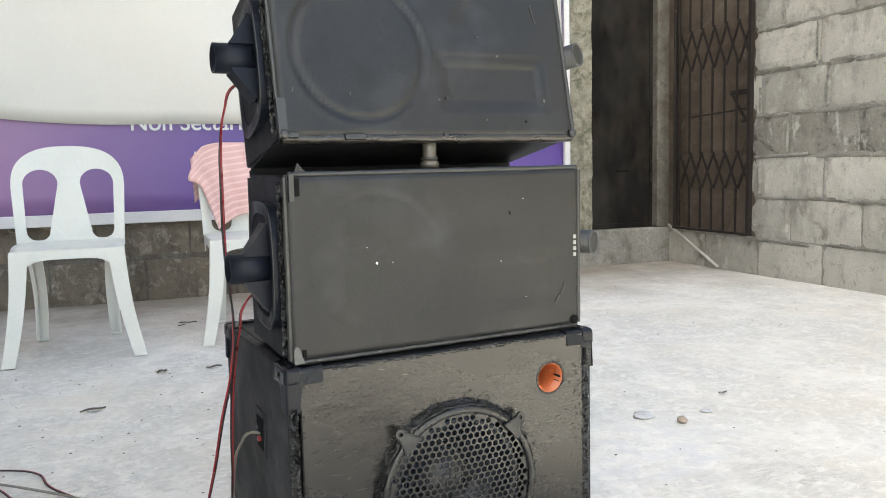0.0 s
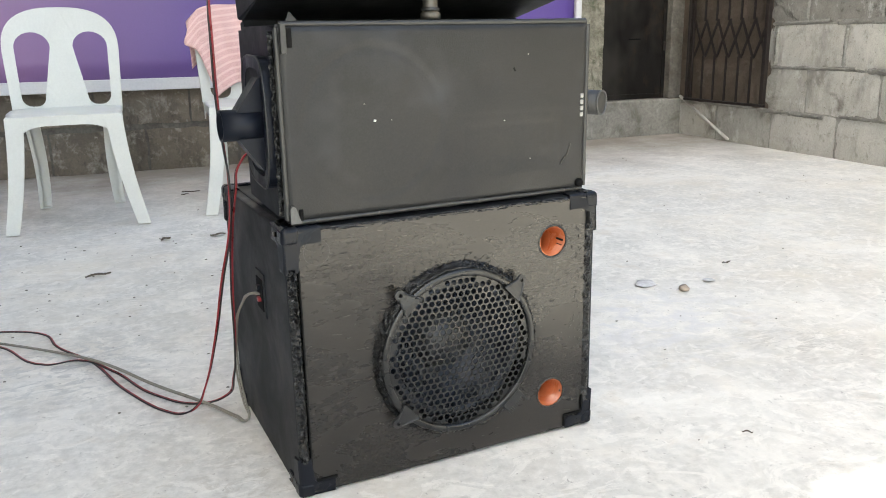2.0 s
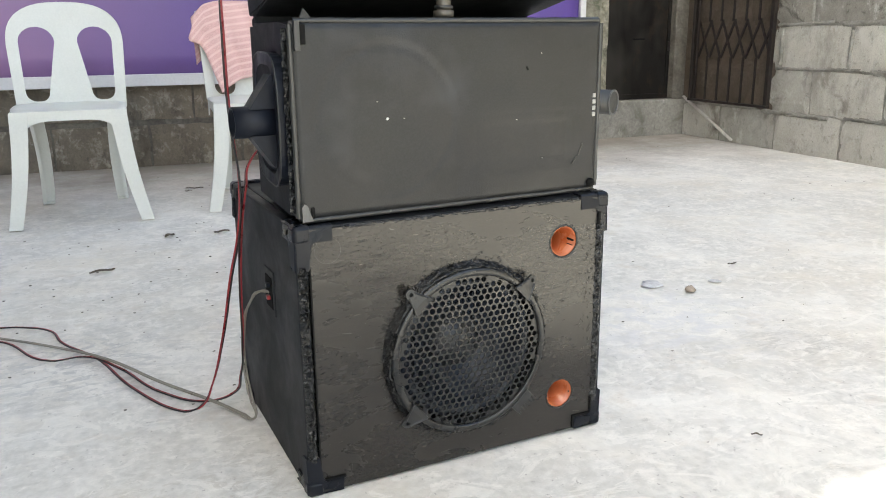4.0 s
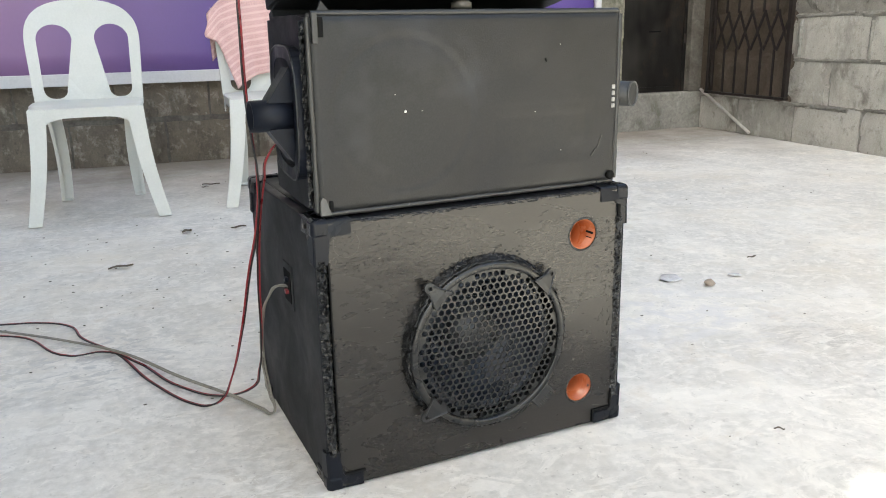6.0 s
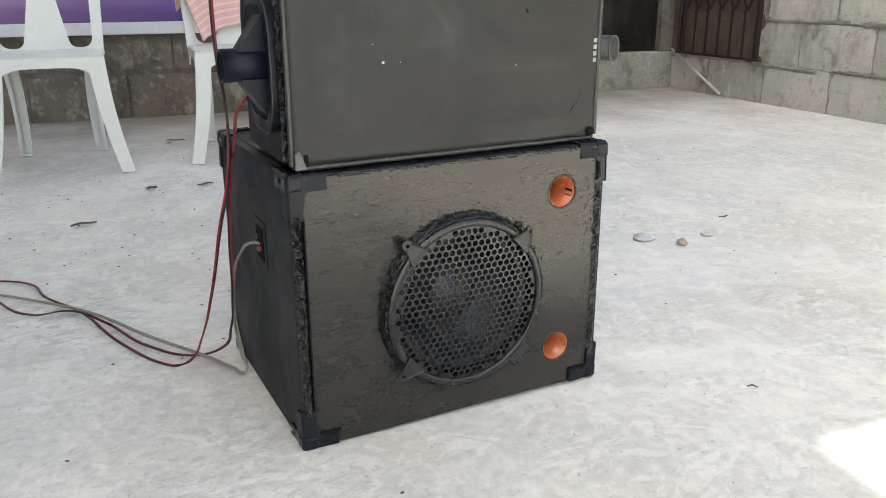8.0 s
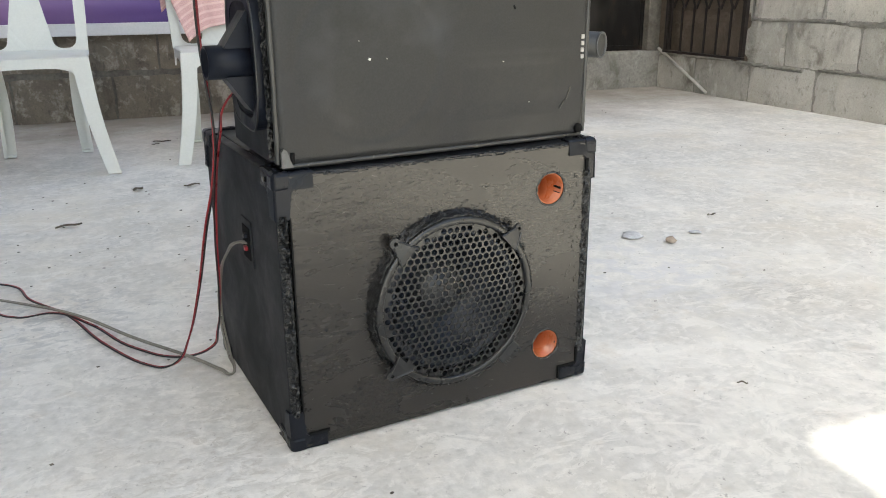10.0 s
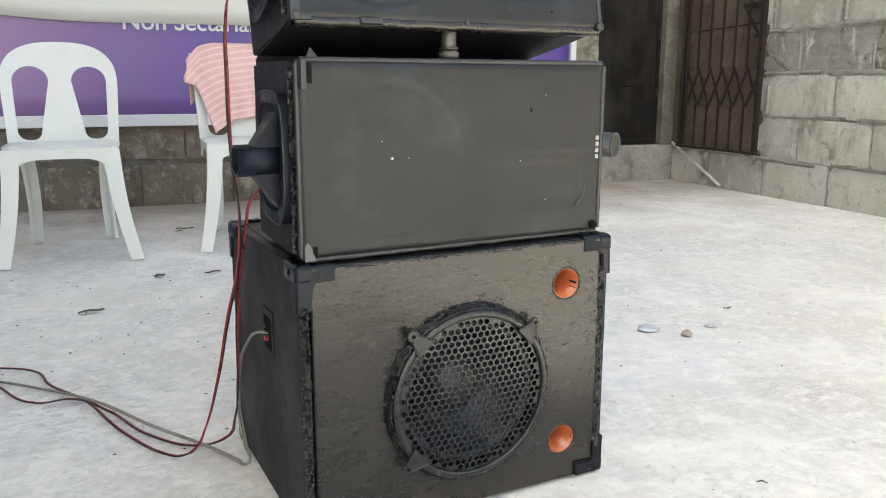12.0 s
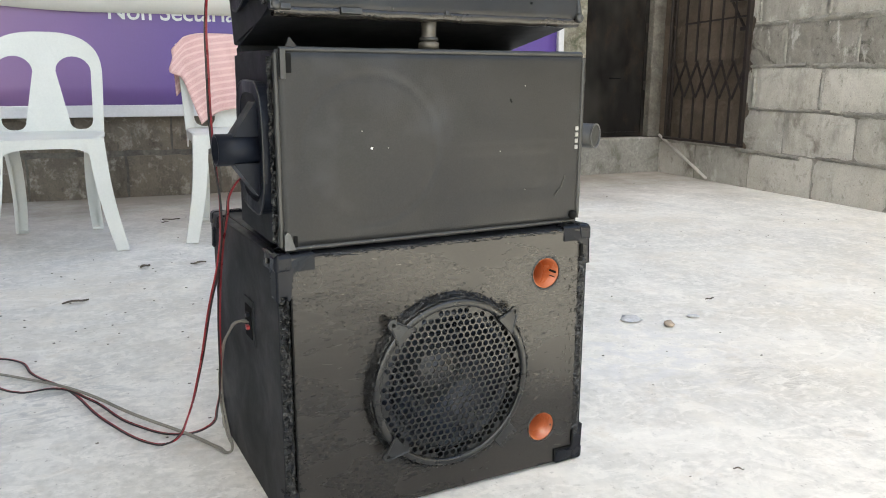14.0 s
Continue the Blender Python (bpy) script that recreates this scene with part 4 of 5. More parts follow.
# ---- the two small cabinets ----
MW, MH, MD = 0.449, 0.238, 0.200
def side_bracket(cab, right, socket_up):
    """Pole socket: a ribbed plate on the side with a short open tube and two gussets."""
    sgn = 1 if right else -1
    u0 = MW if right else 0.0
    X = lambda k: u0 + sgn * k
    tw = socket_up if right else 0.119
    bm = bmesh.new()
    def rounded(half_d, half_w, n=40):
        """Rounded frame outline whose front edge bows out towards the tube."""
        pts = []
        for k in range(n):
            c, q = math.cos(k / n * math.tau), math.sin(k / n * math.tau)
            d, w = half_d * math.copysign(abs(c) ** 0.42, c), half_w * math.copysign(abs(q) ** 0.42, q)
            pts.append((0.100 + d - (0.007 * (1 - (w / half_w) ** 2) if c < 0 else 0.0), 0.118 + w))
        return pts
    rim = rounded(0.074, 0.083)
    thin = lambda d: 1.0 - 0.8 * min(max((d - 0.035) / 0.11, 0.0), 1.0)
    plate(rim, [rounded(0.060, 0.068)], 0.014, lambda a, b, c: (X(c * thin(a)), a, b), bm)
    br = part("socket_bracket", bm, black_plastic, cab, "black moulded pole socket bracket")
    bm = plate(rounded(0.0605, 0.0685), [], 0.002, lambda a, b, c: (X(c), a, b))
    part("backplate", bm, black_matte, br)
    bm = bmesh.new()                        # paler outer arris: scuffs and an edge highlight put into its colour
    prev = None
    for k in range(len(rim) + 1):
        a, b = rim[k % len(rim)]
        c = Vector((X(0.0138 * thin(a)), a, b))
        out = Vector((0, a - 0.1, b - 0.118)).normalized()
        vs = [bm.verts.new(c + out * 0.0012 * math.cos(j / 6 * math.tau) + Vector((sgn * 0.0012 * math.sin(j / 6 * math.tau), 0, 0))) for j in range(6)]
        if prev:
            for j in range(6):
                bm.faces.new((prev[j], prev[(j + 1) % 6], vs[(j + 1) % 6], vs[j]))
        prev = vs
    part("worn_edge", bm, grey_trim, br, "pale edge of the bracket, scuffs and highlight in its colour", True)
    if right:
        a, b = Vector((X(0.022), 0.108, tw)), Vector((X(0.058), 0.040, tw))
        part("tube", pipe(bmesh.new(), a, b, 0.0186, 0.0160, 28), grey_trim, br, "short black tube, plugged at its end", True)
        part("tube_plug", tube(bmesh.new(), a.lerp(b, 0.93), a.lerp(b, 0.985), 0.0161, seg=28), grey_trim, br)
        part("tube_lip", pipe(bmesh.new(), a.lerp(b, 0.985), a.lerp(b, 1.01), 0.0189, 0.0166, 28), pale_lip, br, "pale lip of the tube", True)
    else:
        part("tube", pipe(bmesh.new(), (X(0.004), 0.056, tw), (X(0.062), 0.056, tw), 0.0195, 0.0168, 28), black_plastic, br, "short open black tube", True)
        part("tube_bottom", tube(bmesh.new(), (X(0.02), 0.056, tw), (X(0.022), 0.056, tw), 0.0171, seg=28), black_plastic, br)
        for s in (-1, 1):
            for dd in (-0.012, 0.012):
                bm = plate([(0.004, tw + s * 0.016), (0.040, tw + s * 0.016), (0.013, tw + s * 0.053), (0.004, tw + s * 0.056)], [], 0.004, lambda a, b, c: (X(a), 0.054 + dd + c, b))
                part("gusset", bm, black_plastic, br)
            bm = plate([(0.040, tw + s * 0.016), (0.043, tw + s * 0.017), (0.015, tw + s * 0.057), (0.011, tw + s * 0.055)], [], 0.030, lambda a, b, c: (X(a), 0.042 + c, b))
            part("gusset_web", bm, black_plastic, br)
    rnd = random.Random(3)
    for w, hgt in ((0.056, 0.004), (0.064, 0.003), (0.070, 0.006), (0.158, 0.012), (0.166, 0.010), (0.172, 0.006), (0.181, 0.003), (0.150, 0.004)):
        d0 = 0.052 + rnd.uniform(0, 0.055)
        part("paint_chip", box(min(X(0.0016), X(0.0030)), d0, w, max(X(0.0016), X(0.0030)), d0 + 0.0022, w + hgt, 0.0004), grey_mark, br)
    return br


def small_cabinet(m, label, DENT, socket_up):
    cab = thing("satellite_speaker", m, label, "speaker", "stacked small speakers")
    # body narrows a little towards its back
    bm = bmesh.new()
    ring = []
    for d, ins in ((0.0125, 0.0), (0.05, 0.0), (MD - 0.008, 0.002), (MD, 0.006)):
        rr = []
        for u, w, s in ((ins, 0.001, 0), (MW - ins, 0.001, 1), (MW - ins, MH - 0.001, 2), (ins, MH - 0.001, 3)):
            rr.append(bm.verts.new((u, d, w)))
        ring.append(rr)
    for a, b in zip(ring, ring[1:]):
        for k in range(4):
            bm.faces.new((a[k], a[(k + 1) % 4], b[(k + 1) % 4], b[k]))
    bm.faces.new(ring[0][::-1])
    bm.faces.new(ring[-1])
    bmesh.ops.bevel(bm, geom=[e for e in bm.edges if e.calc_length() < 0.3 and abs(e.verts[0].co.y - e.verts[1].co.y) > 0.004], offset=0.005, segments=2, affect="EDGES")
    part("body", bm, black_matte, cab)
    # cloth-covered front, pressed in over the driver and the horn
    bm = bmesh.new()
    nu, nw = 84, 46
    g = []
    for j in range(nw + 1):
        row = []
        for i in range(nu + 1):
            u, w = MW * i / nu, MH * j / nw
            e = min(u, MW - u, w, MH - w)
            y = 0.006 * max(0.0, 1 - e / 0.007) ** 2
            r = math.hypot(u - 0.119, w - 0.117)
            y += 0.0040 * DENT * math.exp(-((r - 0.093) / 0.0034) ** 2) - 0.0015 * DENT * math.exp(-((r - 0.100) / 0.004) ** 2)
            y += 0.0018 * max(0.0, 1 - r / 0.089)
            ru, rw = max(abs(u - 0.321) - 0.075, 0), max(abs(w - 0.078) - 0.026, 0)
            if math.hypot(ru, rw) < 0.003:
                y += 0.0045 * DENT
            if abs(max(abs(u - 0.321) - 0.083, abs(w - 0.078) - 0.034)) < 0.003:
                y += 0.0022 * DENT
            y += 0.0024 * DENT * math.exp(-(math.hypot(u - 0.285, (w - 0.165) * 0.8) / 0.02) ** 4)
            y += noise.noise(Vector((u * 14, w * 14, 2))) * 0.0009
            row.append(bm.verts.new((u, y, w)))
        g.append(row)
    for a, b in zip(g, g[1:]):
        for i in range(nu):
            bm.faces.new((a[i], a[i + 1], b[i + 1], b[i]))
    front = part("front_cover", bm, black_cloth, cab, "black painted cloth front with a faint round driver outline", True)
    # stretched edging along the front
    for a, b in (((0.0, 0.0, 0.004), (0.0, 0.0, MH - 0.004)), ((MW, 0.0, 0.004), (MW, 0.0, MH - 0.004)), ((0.004, 0.0, 0.0), (MW - 0.004, 0.0, 0.0)), ((0.004, 0.0, MH), (MW - 0.004, 0.0, MH))):
        bm = bmesh.new()
        a, b = Vector(a), Vector(b)
        q = (b - a).to_track_quat("Z", "Y").to_matrix()
        rnd = random.Random(int(a.x * 100 + b.z * 10))
        prev = None
        for i in range(31):
            c = a.lerp(b, i / 30) + Vector((0, 0.0046, 0))
            rr = [bm.verts.new(c + q @ Vector((0.0036 * rnd.uniform(0.85, 1.1) * math.cos(k / 8 * math.tau), 0.0036 * rnd.uniform(0.85, 1.1) * math.sin(k / 8 * math.tau), 0))) for k in range(8)]
            if prev:
                for k in range(8):
                    bm.faces.new((prev[k], prev[(k + 1) % 8], rr[(k + 1) % 8], rr[k]))
            prev = rr
        part("edging", bm, grey_trim, cab, "worn grey front edging", True)
    part("seam_bead", bead((-0.003, 0.014, 0.008), (-0.003, 0.014, MH - 0.008), 0.009, 0.003, 80, 12, 0.9), putty, cab, "crumbling black sealant seam")
    side_bracket(cab, False, socket_up)
    side_bracket(cab, True, socket_up)
    return cab, front


def fleck(front, u, w, a, b, material=None, rot=0.0, name="paint_fleck"):
    ob = part(name, box(-a / 2, -0.0012, -b / 2, a / 2, 0.003, b / 2, min(a, b) * 0.2), material or white_mark, front)
    ob.matrix_local = pose(u, 0.0, w, 0, rot, 0)


mid, front = small_cabinet(pose(0.444, 0.649, 0.374, 0.45, 0, 6.71), "black small two-way speaker cabinet lying on the subwoofer", 0.38, 0.119)
for u, w, a, b in ((0.1192, 0.1194, 0.0021, 0.0030), (0.142, 0.119, 0.0010, 0.0010), (0.106, 0.141, 0.0010, 0.0010), (0.3096, 0.108, 0.0016, 0.0013), (0.3476, 0.1953, 0.0014, 0.0012), (0.3527, 0.0525, 0.0009, 0.0009)):
    fleck(front, u, w, a, b, white_mark if a > 0.002 else pale_fleck, 25)
fleck(front, 0.3252, 0.1757, 0.0022, 0.0055, dark_hole, -30, "burn_hole")
fleck(front, 0.418, 0.060, 0.0012, 0.018, grey_mark, 20, "scratch")
fleck(front, 0.408, 0.045, 0.0010, 0.012, grey_mark, 35, "scratch")
# maker's mark: plain white bars
for k in range(4):
    fleck(front, 0.4392, 0.1352 - k * 0.0088, 0.0056, 0.0060, pale_fleck, 0, "maker_mark")
tab = part("corner_clip", box(0.0035, -0.004, MH - 0.034, 0.0105, 0.004, MH + 0.001, 0.0012), grey_trim, mid, "loose grey metal corner clip")
part("clip_gap", box(0.0108, -0.0024, MH - 0.027, 0.0175, 0.002, MH - 0.004, 0.001), dark_hole, tab)
part("torn_flap", plate([(0.0, 0.0), (0.018, 0.0), (0.006, 0.014)], [], 0.004, lambda a, b, c: (0.012 + a, 0.004 + c, MH + b)), black_cloth, mid, "torn upright flap of cloth")
bm = lathe([(0.0, 0.006), (0.005, 0.0055), (0.0065, 0.003), (0.0065, 0.0)], 16, m=pose(MW - 0.012, -0.0005, 0.010, 90, 0, 0))
part("rubber_foot", bm, dark_hole, mid, "", True)
foot = part("corner_foot", plate([(0.002, 0.0), (0.016, 0.0), (0.013, 0.008), (0.009, 0.020), (0.005, 0.023), (0.002, 0.018)], [], 0.005, lambda a, b, c: (a, -0.0035 + c, b)), pale_lip, mid, "worn pale metal corner piece")
part("foot_gap", box(0.0135, -0.0030, 0.003, 0.0185, 0.001, 0.017, 0.001), dark_hole, foot)

top, front = small_cabinet(pose(0.445, 0.664, 0.658, -12.1, 0, 6.44), "black small two-way speaker cabinet propped up at its front", 1.35, 0.143)
for u, w, a, b in ((0.0975, 0.058, 0.0016, 0.004), (0.021, 0.062, 0.0012, 0.006), (0.227, 0.052, 0.004, 0.0028), (0.4013, 0.0535, 0.004, 0.0045), (0.24, 0.055, 0.003, 0.003), (0.33, 0.118, 0.003, 0.003), (0.30, 0.024, 0.002, 0.002), (0.155, 0.006, 0.002, 0.002), (0.30, 0.145, 0.004, 0.0015)):
    fleck(front, u, w, a, b, grey_mark, 15)
fleck(front, 0.365, 0.022, 0.003, 0.003, dark_hole, 0, "screw_hole")
fleck(front, 0.232, 0.003, 0.006, 0.006, grey_trim, 0, "screw_head")
fleck(front, 0.40, 0.185, 0.0012, 0.03, grey_mark, -12, "scratch")
part("corner_clip", box(-0.003, -0.0045, -0.001, 0.009, 0.004, 0.050, 0.0012), grey_trim, top, "bent grey metal corner clip")
part("corner_clip_foot", box(0.009, -0.0045, -0.001, 0.022, 0.004, 0.006, 0.0012), grey_trim, top)
part("latch", box(0.084, -0.004, -0.0035, 0.112, 0.004, 0.004, 0.0015), grey_trim, top, "small grey metal latch")
for u in (0.004, MW - 0.006):
    part("rubber_foot", lathe([(0.0, 0.006), (0.005, 0.0055), (0.0065, 0.003), (0.0065, 0.0)], 16, m=pose(u, -0.0005, 0.004, 90, 0, 0)), grey_trim, top, "", True)

bm = bmesh.new()
prev = None
for i in range(41):
    c = Vector((0.003 + (MW - 0.006) * i / 40, 0.0085, 0.0005 + 0.0006 * math.sin(i * 1.3)))
    rr = [bm.verts.new(c + Vector((0, 0.0080 * math.cos(k / 10 * math.tau), 0.0072 * math.sin(k / 10 * math.tau)))) for k in range(10)]
    if prev:
        for k in range(10):
            bm.faces.new((prev[k], prev[(k + 1) % 10], rr[(k + 1) % 10], rr[k]))
    prev = rr
part("bottom_lip", bm, black_paint, top, "rounded brown-black lower lip of the front", True)
# added strip that stops light coming through the rear gap
part("foot_strip", box(0.006, MD - 0.022, -0.0085, MW - 0.006, MD - 0.002, 0.001, 0.001), black_matte, top, "black strip added to close the gap under the rear edge")

# the prop between the two small cabinets
pm = pose(0.444, 0.649, 0.374, 0.45, 0, 6.71) @ pose(0.2155, 0.032, MH + 0.004)
prop = thing("prop_post", pm, "stubby dull metal post propping up the upper speaker", "prop")
part("shaft", lathe([(0.0, 0.0), (0.0135, 0.0), (0.0135, 0.008), (0.0100, 0.0095), (0.0096, 0.02), (0.0100, 0.038), (0.0, 0.038)], 24), dull_steel, prop, "", True)
part("collar", lathe([(0.0102, 0.0105), (0.0122, 0.0108), (0.0122, 0.0145), (0.0102, 0.015)], 24), grey_trim, prop, "", True)


# ---- white plastic chairs ----
def plastic_chair(m, label):
    chair = thing("plastic_chair", m, label, "chair", "white plastic chairs")
    SZ, HT = 0.375, 0.725
    # seat: dished, with a turned-down rim
    bm = bmesh.new()
    n = 20
    def seat_pt(a, b):
        x, y = a * 2 - 1, b * 2 - 1
        k = (abs(x) ** 5 + abs(y) ** 5) ** 0.2 if (x or y) else 0
        mx = max(abs(x), abs(y))
        s = mx / k if k else 1
        x, y = x * s, y * s
        half = 0.176 + (0.182 - 0.176) * b
        return Vector((x * half, 0.012 + (y + 1) / 2 * (0.352 - 0.55 * (x * half) ** 2), SZ + 0.007 * max(0, mx - 0.25) ** 1.2 - 0.002 - (0.022 * max(0, 0.16 - b) / 0.16) ** 1.0 * 0.5))
    top_v = [[bm.verts.new(seat_pt(i / n, j / n)) for i in range(n + 1)] for j in range(n + 1)]
    for j in range(n):
        for i in range(n):
            bm.faces.new((top_v[j][i], top_v[j][i + 1], top_v[j + 1][i + 1], top_v[j + 1][i]))
    ext = bmesh.ops.extrude_face_region(bm, geom=bm.faces[:])["geom"]
    for v in ext:
        if isinstance(v, bmesh.types.BMVert):
            v.co.z -= 0.006
    part("seat", bm, chair_mat, chair, smooth=True)
    # apron that sweeps down into the legs at front and sides
    def apron(a, b, drop_end, drop_mid, t=0.005):
        bm = bmesh.new()
        a, b = Vector(a), Vector(b)
        nrm = Vector((-(b - a).y, (b - a).x, 0)).normalized() * t
        prev = None
        for i in range(25):
            s = i / 24
            c = a.lerp(b, s)
            drop = drop_mid + (drop_end - drop_mid) * abs(2 * s - 1) ** 5
            vs = [bm.verts.new(c), bm.verts.new(c + Vector((0, 0, -drop))), bm.verts.new(c + nrm + Vector((0, 0, -drop))), bm.verts.new(c + nrm)]
            if prev:
                for k in range(4):
                    bm.faces.new((prev[k], prev[(k + 1) % 4], vs[(k + 1) % 4], vs[k]))
            else:
                bm.faces.new(vs[::-1])
            prev = vs
        bm.faces.new(prev)
        return bm
    part("apron", apron((-0.170, 0.010, SZ - 0.002), (0.170, 0.010, SZ - 0.002), 0.120, 0.030), chair_mat, chair, smooth=False)
    part("apron", apron((-0.178, 0.37, SZ), (-0.173, 0.02, SZ - 0.002), 0.07, 0.030), chair_mat, chair)
    part("apron", apron((0.173, 0.02, SZ - 0.002), (0.178, 0.37, SZ), 0.07, 0.030), chair_mat, chair)
    # channel legs that splay and taper
    def leg(tx, ty, fx, fy, w0, w1, front):
        bm = bmesh.new()
        sx, sy = (1 if tx > 0 else -1), (-1 if front else 1)
        prev = None
        for i in range(9):
            s = i / 8
            c = Vector((tx, ty, SZ - 0.004)).lerp(Vector((fx, fy, 0.0)), s)
            c.x += sx * -0.010 * math.sin(s * math.pi)
            wd = w0 + (w1 - w0) * s ** 0.7
            t = 0.0055
            dpt = wd * 0.75
            sec = [(0, 0), (-wd, 0), (-wd, t + 0.006), (-wd + t, t + 0.006), (-wd + t, t), (-t, t), (-t, dpt - t), (-t - 0.006, dpt - t), (-t - 0.006, dpt), (0, dpt)]
            vs = [bm.verts.new(c + Vector((sx * a, -sy * b, 0))) for a, b in sec]
            if prev:
                for k in range(len(vs)):
                    bm.faces.new((prev[k], prev[(k + 1) % len(vs)], vs[(k + 1) % len(vs)], vs[k]))
            else:
                bm.faces.new(vs)
            prev = vs
        bm.faces.new(prev[::-1])
        lg = part("leg", bm, chair_mat, chair)
        wd = w1
        part("foot", box(min(fx, fx - sx * wd), min(fy, fy - sy * wd * 0.7), 0.0, max(fx, fx - sx * wd), max(fy, fy - sy * wd * 0.7), 0.006, 0.001), chair_mat, lg)
    leg(-0.174, 0.008, -0.218, -0.012, 0.055, 0.041, True)
    leg(0.174, 0.008, 0.226, -0.012, 0.055, 0.041, True)
    leg(-0.160, 0.390, -0.148, 0.455, 0.050, 0.040, False)
    leg(0.160, 0.390, 0.152, 0.455, 0.050, 0.040, False)
    # backrest: arch with a tapering middle slat between two openings
    def arch(half_b, half_t, z0, z1, n=28, power=2.6):
        pts = [(-half_b, z0)]
        zc = z1 - half_t * 0.78
        for i in range(n + 1):
            a = math.pi - math.pi * i / n
            ca, sa = math.cos(a), math.sin(a)
            pts.append((half_t * math.copysign(abs(ca) ** (2 / power), ca), zc + (z1 - zc) * abs(sa) ** (2 / power)))
        pts.append((half_b, z0))
        return pts
    outer = arch(0.180, 0.190, SZ - 0.006, HT)
    def opening(s):
        pts = []
        zb, zt = SZ + 0.008, HT - 0.085
        ri, ro = 0.030, 0.034
        x_in_b, x_in_t, x_out_b, x_out_t = 0.070, 0.037, 0.147, 0.153
        for i in range(13):        # rounded top
            a = math.pi * i / 12
            cx, rx = (x_in_t + x_out_t) / 2, (x_out_t - x_in_t) / 2
            pts.append((cx + rx * math.cos(a), zt - 0.052 + 0.052 * math.sin(a)))
        for i in range(1, 8):
            q = i / 8
            pts.append((x_in_t + (x_in_b - x_in_t) * q, zt - 0.052 + (zb + ri - zt + 0.052) * q))
        for i in range(7):
            a = math.pi + math.pi / 2 * i / 6
            pts.append((x_in_b + ri + ri * math.cos(a), zb + ri + ri * math.sin(a)))
        for i in range(7):
            a = 1.5 * math.pi + math.pi / 2 * i / 6
            pts.append((x_out_b - ro + ro * math.cos(a), zb + ro + ro * math.sin(a)))
        for i in range(1, 8):
            q = i / 8
            pts.append((x_out_b + (x_out_t - x_out_b) * q, zb + ro + (zt - 0.052 - zb - ro) * q))
        return [(s * a, b) for a, b in pts]
    def bend(a, b, c):
        h = (b - SZ) / (HT - SZ)
        return (a, 0.360 + 0.050 * h + 0.020 * h * h - 0.55 * a * a + c, b)
    zc = outer[1][1]
    dense = [outer[0]] + [(-0.180 + (-0.190 + 0.180) * i / 8, outer[0][1] + (zc - outer[0][1]) * i / 8) for i in range(1, 8)] + outer[1:-1] + [(0.190 + (0.180 - 0.190) * i / 8, zc + (outer[0][1] - zc) * i / 8) for i in range(1, 8)] + [outer[-1]]
    dense += [(0.180 - 0.360 * i / 10, SZ - 0.006) for i in range(1, 10)]
    bm = plate(dense, [opening(1), opening(-1)], 0.007, bend)
    part("backrest", bm, chair_mat, chair, "arched back with two openings beside a middle slat")
    # stiffening lip round the arch
    bm = bmesh.new()
    prev = None
    for a, b in dense[:len(dense) - 9]:
        vs = [bm.verts.new(bend(a, b, -0.001)), bm.verts.new(bend(a * 1.006, b + 0.001, 0.016)), bm.verts.new(bend(a * 0.985, b - 0.003, 0.016)), bm.verts.new(bend(a * 0.978, b - 0.004, 0.004))]
        if prev:
            for i in range(4):
                bm.faces.new((prev[i], prev[(i + 1) % 4], vs[(i + 1) % 4], vs[i]))
        prev = vs
    part("back_lip", bm, chair_mat, chair, smooth=True)
    return chair


plastic_chair(pose(0.052, 2.535, 0.0, 0, 0, 1.5), "white moulded plastic chair without arms, standing on the concrete")
C2 = pose(0.680, 2.570, 0.0, 0, 0, -2.0)
plastic_chair(C2, "white moulded plastic chair with a towel over its back")

# towel over the second chair's back
bm = bmesh.new()
nu, nv = 36, 44
uvl = bm.loops.layers.uv.new("UVMap")
vid = {}
g = []
for j in range(nv + 1):
    row = []
    for i in range(nu + 1):
        s = j / nv * (0.50 + 0.30 / (1 + math.exp(-(i / nu - 0.6) * 40)))     # front flap, over the top, flap behind
        a = -0.212 + 0.407 * i / nu
        topz = 0.730 - 0.55 * max(0.0, abs(a) - 0.10) ** 1.6 * 2.2
        fl = 0.30 - 0.05 * (i / nu)
        fold = 0.010 * math.sin(a * 38 + 0.8) + 0.006 * noise.noise(Vector((a * 14, s * 9, 4)))
        yb = 0.430 - 0.55 * a * a
        if s < fl:
            h = fl - s
            a += (h / 0.25) * 0.075 * (1 - i / nu) - 0.03 * math.exp(-((h - 0.07) / 0.03) ** 2) * max(0.0, 1 - i / nu * 3)
            z, y = topz - h, yb - 0.022 - 0.23 * min(h, 0.33) - 0.006 - abs(fold) * min(1, h / 0.08) * 0.9
        else:
            h = s - fl
            z, y = topz + 0.004 * (1 if h < 0.03 else 0) - max(0.0, h - 0.03), yb + min(h, 0.03) + fold * min(1, h / 0.08)
        if a < -0.165:
            z -= (abs(a) - 0.165) * 0.6
            y -= (abs(a) - 0.165) * 0.25
        v = bm.verts.new((a * (1 + 0.03 * math.sin(s * 9)), y, z))
        vid[v] = (a, s)
        row.append(v)
    g.append(row)
for a, b in zip(g, g[1:]):
    for i in range(nu):
        f = bm.faces.new((a[i], a[i + 1], b[i + 1], b[i]))
        for lp in f.loops:
            lp[uvl].uv = vid[lp.vert]
towel = solid("towel", bm, towel_mat, "pink striped towel draped over the back of a plastic chair", "towel", m=C2, smooth=True)
sd = towel.modifiers.new("thickness", "SOLIDIFY")
sd.thickness = 0.004

